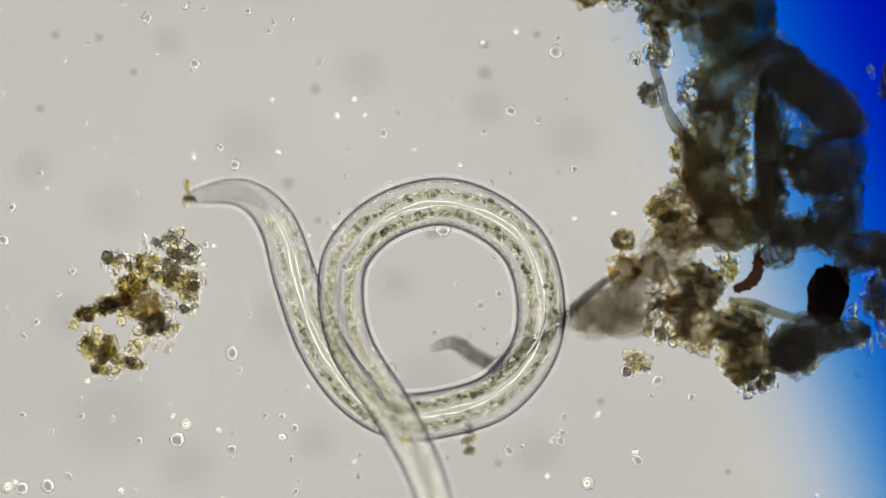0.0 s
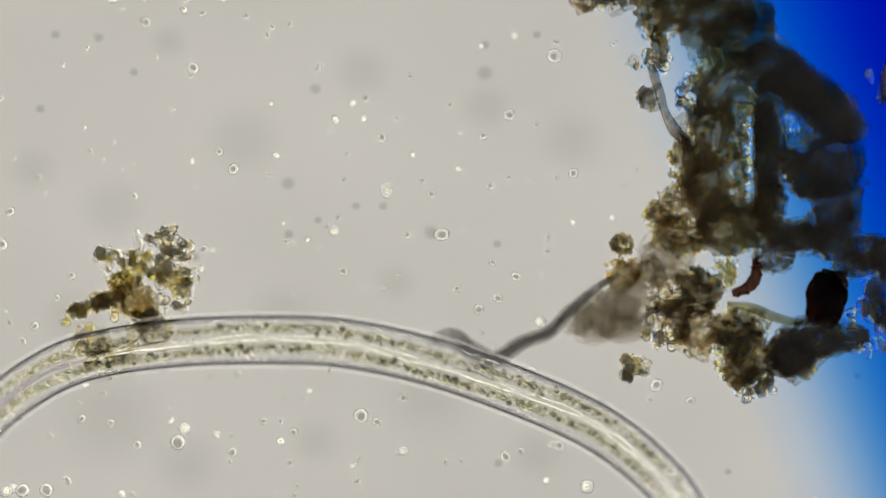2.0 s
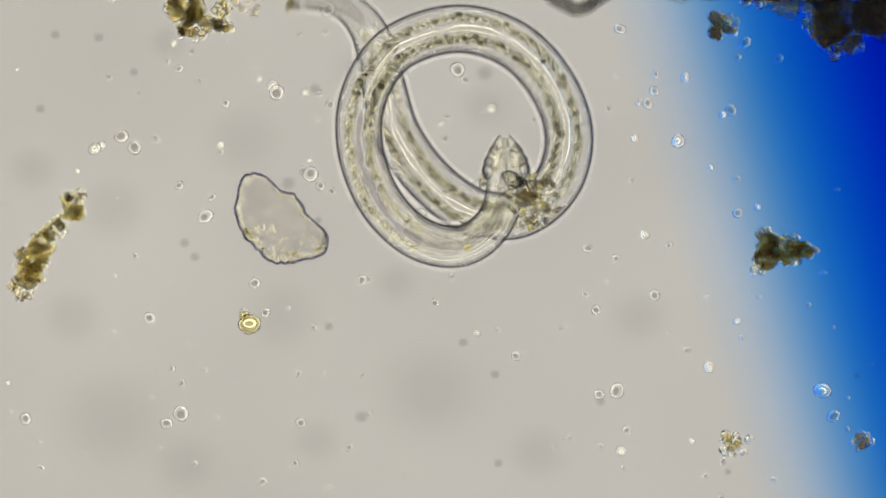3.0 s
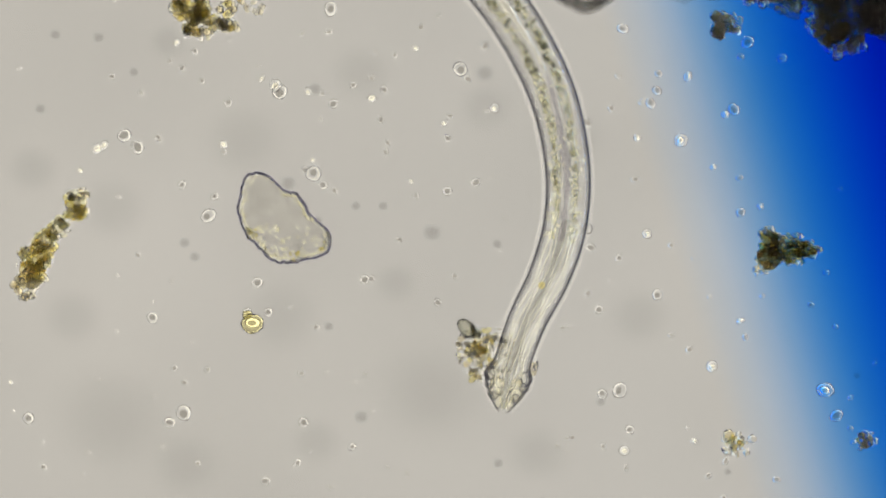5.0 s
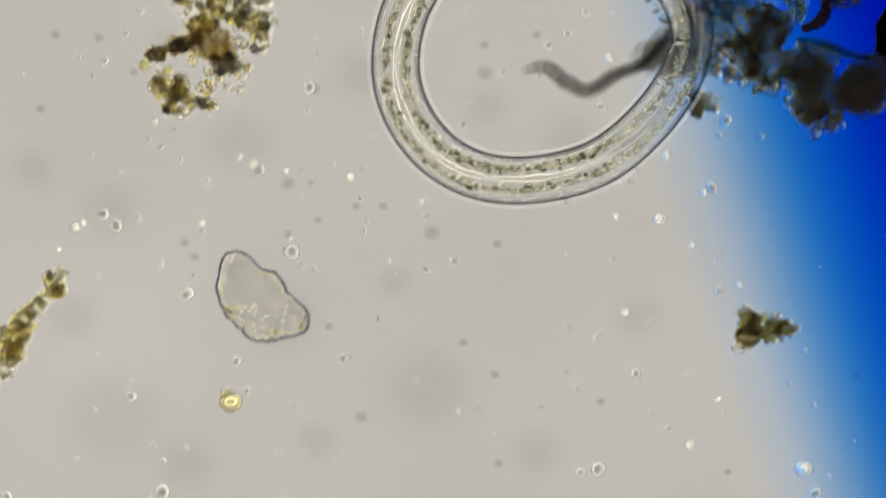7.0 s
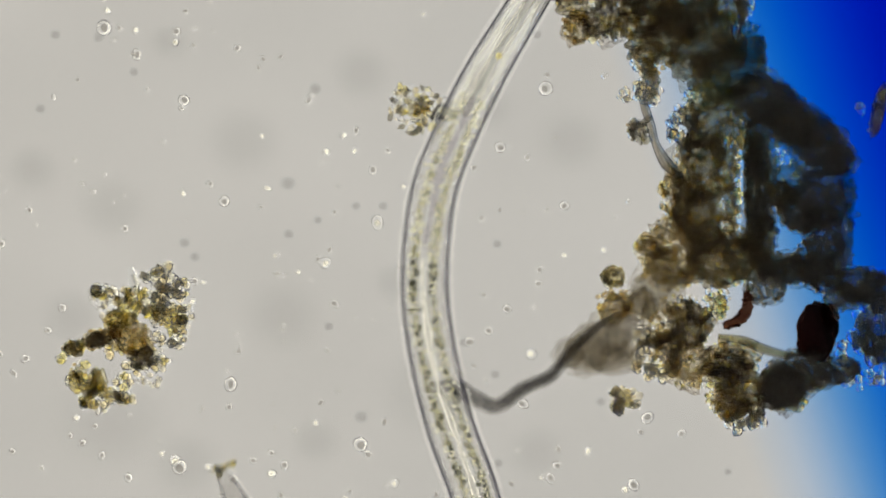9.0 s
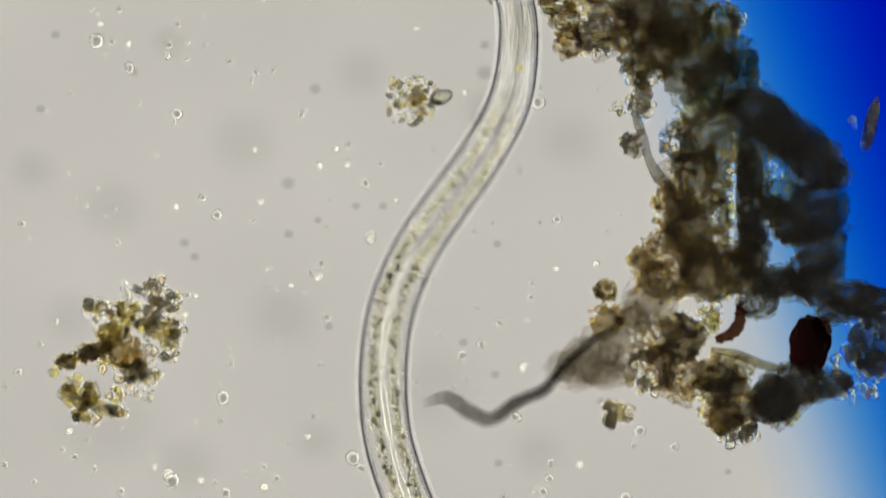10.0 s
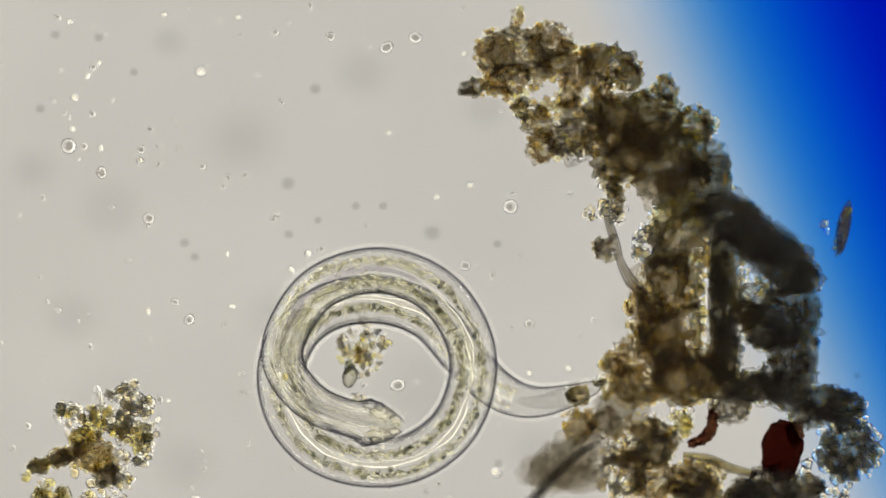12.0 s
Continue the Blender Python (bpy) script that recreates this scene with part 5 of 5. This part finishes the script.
    bends(7.7, (590, 268), (680, 242), (780, 195), (865, 172), (960, 205), (1025, 290), (1040, 380), (1000, 480), (930, 540), (850, 560), (760, 530), (690, 465), (660, 380), (678, 290), (740, 210), (850, 168), (960, 195), (1045, 280), (1090, 370), (1150, 410), (1210, 420), whole=True)
    bends(9.3, (1012, -22), (960, 12), (880, 85), (800, 165), (740, 245), (690, 335), (668, 430), (667, 540), (692, 650), (738, 760), (810, 870), (870, 980), (890, 1100), (830, 1210), (720, 1260), (600, 1230), (520, 1140))
    bends(9.5, (1005, -18), (925, 45), (835, 120), (752, 205), (682, 285), (632, 370), (612, 470), (614, 570), (640, 680), (690, 780), (755, 870), (820, 980), (840, 1100), (780, 1210), (670, 1260), (550, 1230), (470, 1150))
    bends(10.0, (850, -95), (900, -30), (918, 50), (905, 170), (855, 270), (790, 362), (732, 450), (692, 550), (678, 660), (685, 770), (715, 870), (760, 980), (780, 1100), (730, 1220), (620, 1280), (500, 1250), (420, 1170))
    bends(10.1, (765, 5), (820, 36), (900, 100), (925, 200), (912, 310), (870, 440), (815, 560), (778, 660), (755, 770), (755, 880), (780, 1000), (790, 1130), (730, 1240), (610, 1290), (490, 1250), (420, 1170))
    bends(10.2, (638, 145), (700, 150), (770, 165), (840, 220), (880, 300), (900, 400), (902, 500), (890, 620), (870, 740), (846, 882), (845, 1000), (830, 1130), (750, 1240), (630, 1290), (510, 1260), (420, 1180), (380, 1070), (400, 960))
    bends(10.3, (545, 305), (620, 268), (700, 268), (775, 320), (840, 420), (885, 530), (910, 650), (918, 780), (915, 900), (910, 1020), (900, 1140), (840, 1250), (730, 1310), (600, 1300), (500, 1230), (440, 1130), (420, 1020), (420, 940))
    bends(10.5, (472, 605), (510, 560), (570, 507), (650, 470), (740, 487), (830, 550), (900, 640), (948, 740), (975, 830), (985, 930), (985, 1050), (930, 1160), (830, 1225), (690, 1230), (570, 1170), (480, 1070), (425, 970), (400, 915), whole=True)
    bends(10.6, (492, 630), (520, 570), (590, 500), (684, 465), (784, 496), (880, 600), (940, 700), (970, 790), (985, 890), (968, 1000), (910, 1085), (800, 1130), (670, 1120), (550, 1060), (475, 960), (440, 860), (392, 776), whole=True)
    bends(10.7, (535, 658), (545, 590), (590, 525), (680, 475), (780, 492), (870, 555), (940, 660), (980, 770), (985, 880), (960, 990), (890, 1075), (780, 1110), (660, 1095), (550, 1040), (470, 960), (440, 885), (480, 800), (535, 720), (545, 650), whole=True)
    bends(10.8, (552, 690), (550, 610), (580, 535), (680, 480), (780, 500), (870, 565), (940, 670), (970, 775), (970, 880), (935, 985), (855, 1060), (740, 1080), (620, 1055), (510, 985), (440, 900), (420, 800), (470, 705), (550, 645), (625, 605), (668, 545), whole=True)
    bends(11.0, (605, 748), (590, 690), (573, 620), (605, 550), (690, 507), (780, 518), (870, 580), (935, 680), (957, 780), (940, 882), (890, 970), (800, 1020), (690, 1020), (580, 970), (510, 900), (486, 820), (505, 730), (560, 662), (640, 635), (740, 630), (820, 605), (858, 560), (874, 498), whole=True)
    bends(11.2, (650, 776), (600, 725), (560, 670), (552, 620), (600, 555), (690, 518), (800, 535), (890, 600), (935, 690), (940, 780), (915, 870), (860, 940), (770, 980), (680, 970), (590, 920), (535, 840), (517, 750), (545, 670), (620, 622), (700, 615), (800, 640), (900, 645), (960, 605), (990, 560), whole=True)
    bends(11.5, (670, 772), (600, 738), (535, 695), (512, 635), (550, 560), (630, 512), (700, 505), (790, 537), (855, 610), (877, 700), (855, 790), (800, 860), (720, 892), (640, 885), (570, 845), (520, 770), (510, 690), (545, 615), (620, 578), (710, 575), (790, 615), (850, 680), (930, 715), (1010, 708), (1070, 690), whole=True)
    bends(12.0, (715, 755), (640, 745), (560, 718), (507, 660), (503, 600), (550, 522), (620, 485), (700, 482), (780, 522), (830, 600), (835, 680), (800, 760), (730, 810), (650, 820), (570, 797), (515, 740), (497, 660), (525, 585), (590, 540), (680, 532), (760, 562), (820, 630), (880, 690), (940, 712), (1005, 702), (1062, 682), whole=True)

    times = [round(0.1 * i, 2) for i in range(121)]
    shapes = {t: body_places(t) for t in times}
    middle = {t: Vector((float(s[0].mean()), float(s[1].mean()), 0)) for t, s in shapes.items()}
    walk(WORM, [(t, Matrix.Translation(middle[t])) for t in times])
    for i, (ob, mid) in enumerate(PIECES):
        rows = []
        for t in times:
            x, y, z, a = shapes[t]
            rows.append((t, Matrix.Translation(Vector((x[i], y[i], z[i])) - middle[t]) @ Matrix.Rotation(math.pi - a[i], 4, "Z")))
        walk(ob, rows)

    # crumbs that cling to the worm
    def cling(ob, s, side, lift, turn=0.0):
        i = int(np.argmin(np.abs(MIDS - s)))
        rows = []
        for t in times:
            x, y, z, a = shapes[t]
            m = Matrix.Translation((x[i], y[i], z[i])) @ Matrix.Rotation(math.pi - a[i], 4, "Z")
            rows.append((t, m @ Matrix.Translation(((MIDS[i] - s) * U, side * U, lift)) @ Matrix.Rotation(turn, 4, "Z")))
        walk(ob, rows)

    cling(TUFT, 2043, 0, -0.05)
    cling(NECK_CRUMB, 88, 38, -0.02)

    # the free thread sways as the body passes
    root = THREAD.location.copy()
    walk(THREAD, [(t, Matrix.Translation(root + Vector((dx * U, -dy * U, 0))) @ Matrix.Rotation(radians(-turn), 4, "Z")) for t, dx, dy, turn in ((0.0, 8, 0, 0), (1.8, 4, 0, 0), (2.0, 14, -6, 3), (2.2, 8, -4, 2), (2.5, 2, -12, 2), (3.0, 8, -18, 3), (5.0, 18, -22, 3), (6.0, 10, -25, 4), (6.5, 4, -28, 6), (7.0, 56, -12, 3), (7.3, 110, 0, -3), (7.5, 175, -40, -8), (7.7, 175, -40, -8), (8.4, 80, -10, -4), (9.3, 20, 8, 0), (10.0, 28, 8, 0), (10.5, 40, 14, 0), (12.0, 52, 24, 0))])

    # the golden clump is nudged by the body
    base = CLUSTER.location.copy()
    walk(CLUSTER, [(t, Matrix.Translation(base + Vector((dx * U, -dy * U, 0)))) for t, dx, dy in ((0.0, 0, 0), (1.6, 0, 0), (2.0, -10, -14), (2.2, -10, -8), (2.5, -2, 0), (7.5, 5, 0), (7.7, 0, 0), (9.3, -2, -5), (12.0, -2, -5))])

    # the crumb that the head drags along and drops
    def ride(t):
        """Its height: on the glass, or carried on the worm's back where it is coiled up."""
        return float(np.interp(t, [2.4, 2.6, 2.8, 3.2, 3.8, 10.4, 10.8, 11.1, 11.5, 12.0], [0.02, 0.7, 1.05, 1.05, 0.02, 0.02, 0.95, 0.95, 0.5, 0.02]))

    rows = []
    for t, x, y, turn in ((0.0, 640, 1010, 0), (0.2, 520, 960, 10), (0.5, 175, 745, 25), (0.7, 35, 548, 60), (1.0, 8, 342, 90), (1.3, 78, 232, 100), (1.5, 22, 238, 100), (1.8, -60, 420, 110), (2.0, 20, 1020, 150), (2.2, 500, 985, 190), (2.3, 570, 690, 200), (2.4, 735, 552, 215),
                          (2.5, 853, 462, 225), (2.6, 912, 372, 235), (2.8, 936, 360, 240), (3.2, 945, 345, 240)):
        rows.append((t, Matrix.Translation(place(x, y, ride(t), t)) @ Matrix.Rotation(radians(turn), 4, "Z")))
    i = int(np.argmin(np.abs(MIDS - 116)))
    for t in (3.4, 3.6, 3.8, 4.0, 4.2, 4.4, 4.6):
        x, y, z, a = shapes[t]
        at = Matrix.Translation((x[i], y[i], 0)) @ Matrix.Rotation(math.pi - a[i], 4, "Z") @ Vector((0, -52 * U, ride(t)))
        rows.append((t, Matrix.Translation(at) @ Matrix.Rotation(radians(240 - 10 * (t - 3.2)), 4, "Z")))
    for t, x, y, turn in ((4.8, 866, 562, 225), (5.0, 848, 622, 225), (5.5, 826, 640, 228)):
        rows.append((t, Matrix.Translation(place(x, y, ride(t), t)) @ Matrix.Rotation(radians(turn), 4, "Z")))
    for t, x, y, turn in ((5.8, 955, 690, 285), (6.0, 1212, 550, 340), (6.1, 1270, 350, 370), (6.2, 1340, 115, 400), (6.3, 1305, 30, 420), (6.5, 1300, -60, 430), (7.0, 1200, 0, 440), (7.3, 1144, 48, 450), (7.4, 1085, 50, 450), (7.5, 1030, 135, 450), (7.6, 950, 218, 450), (7.7, 905, 322, 450),
                          (8.5, 800, 240, 455), (9.3, 718, 168, 460), (9.5, 708, 150, 460), (10.0, 735, 175, 470), (10.2, 695, 290, 480), (10.3, 648, 376, 490), (10.5, 622, 560, 540), (10.7, 640, 570, 580), (11.0, 648, 598, 630), (11.5, 622, 640, 680), (12.0, 640, 625, 710)):
        rows.append((t, Matrix.Translation(place(x, y, ride(t), t)) @ Matrix.Rotation(radians(turn), 4, "Z")))
    walk(HEAD_CRUMB, rows)

    # a dark crumb rolled along under the body
    walk(ROLLED, [(t, Matrix.Translation(place(x, y, 0, t)) @ Matrix.Rotation(radians(r), 4, "Z")) for t, x, y, r in
                  ((0.0, 830, 785, 0), (0.2, 872, 778, -10), (0.5, 1046, 742, -40), (0.7, 1130, 674, -100), (1.0, 1130, 640, -160), (1.5, 1110, 648, -170), (2.0, 1110, 648, -170), (12.0, 1110 - 82, 648 + 269, -170))])


motions()
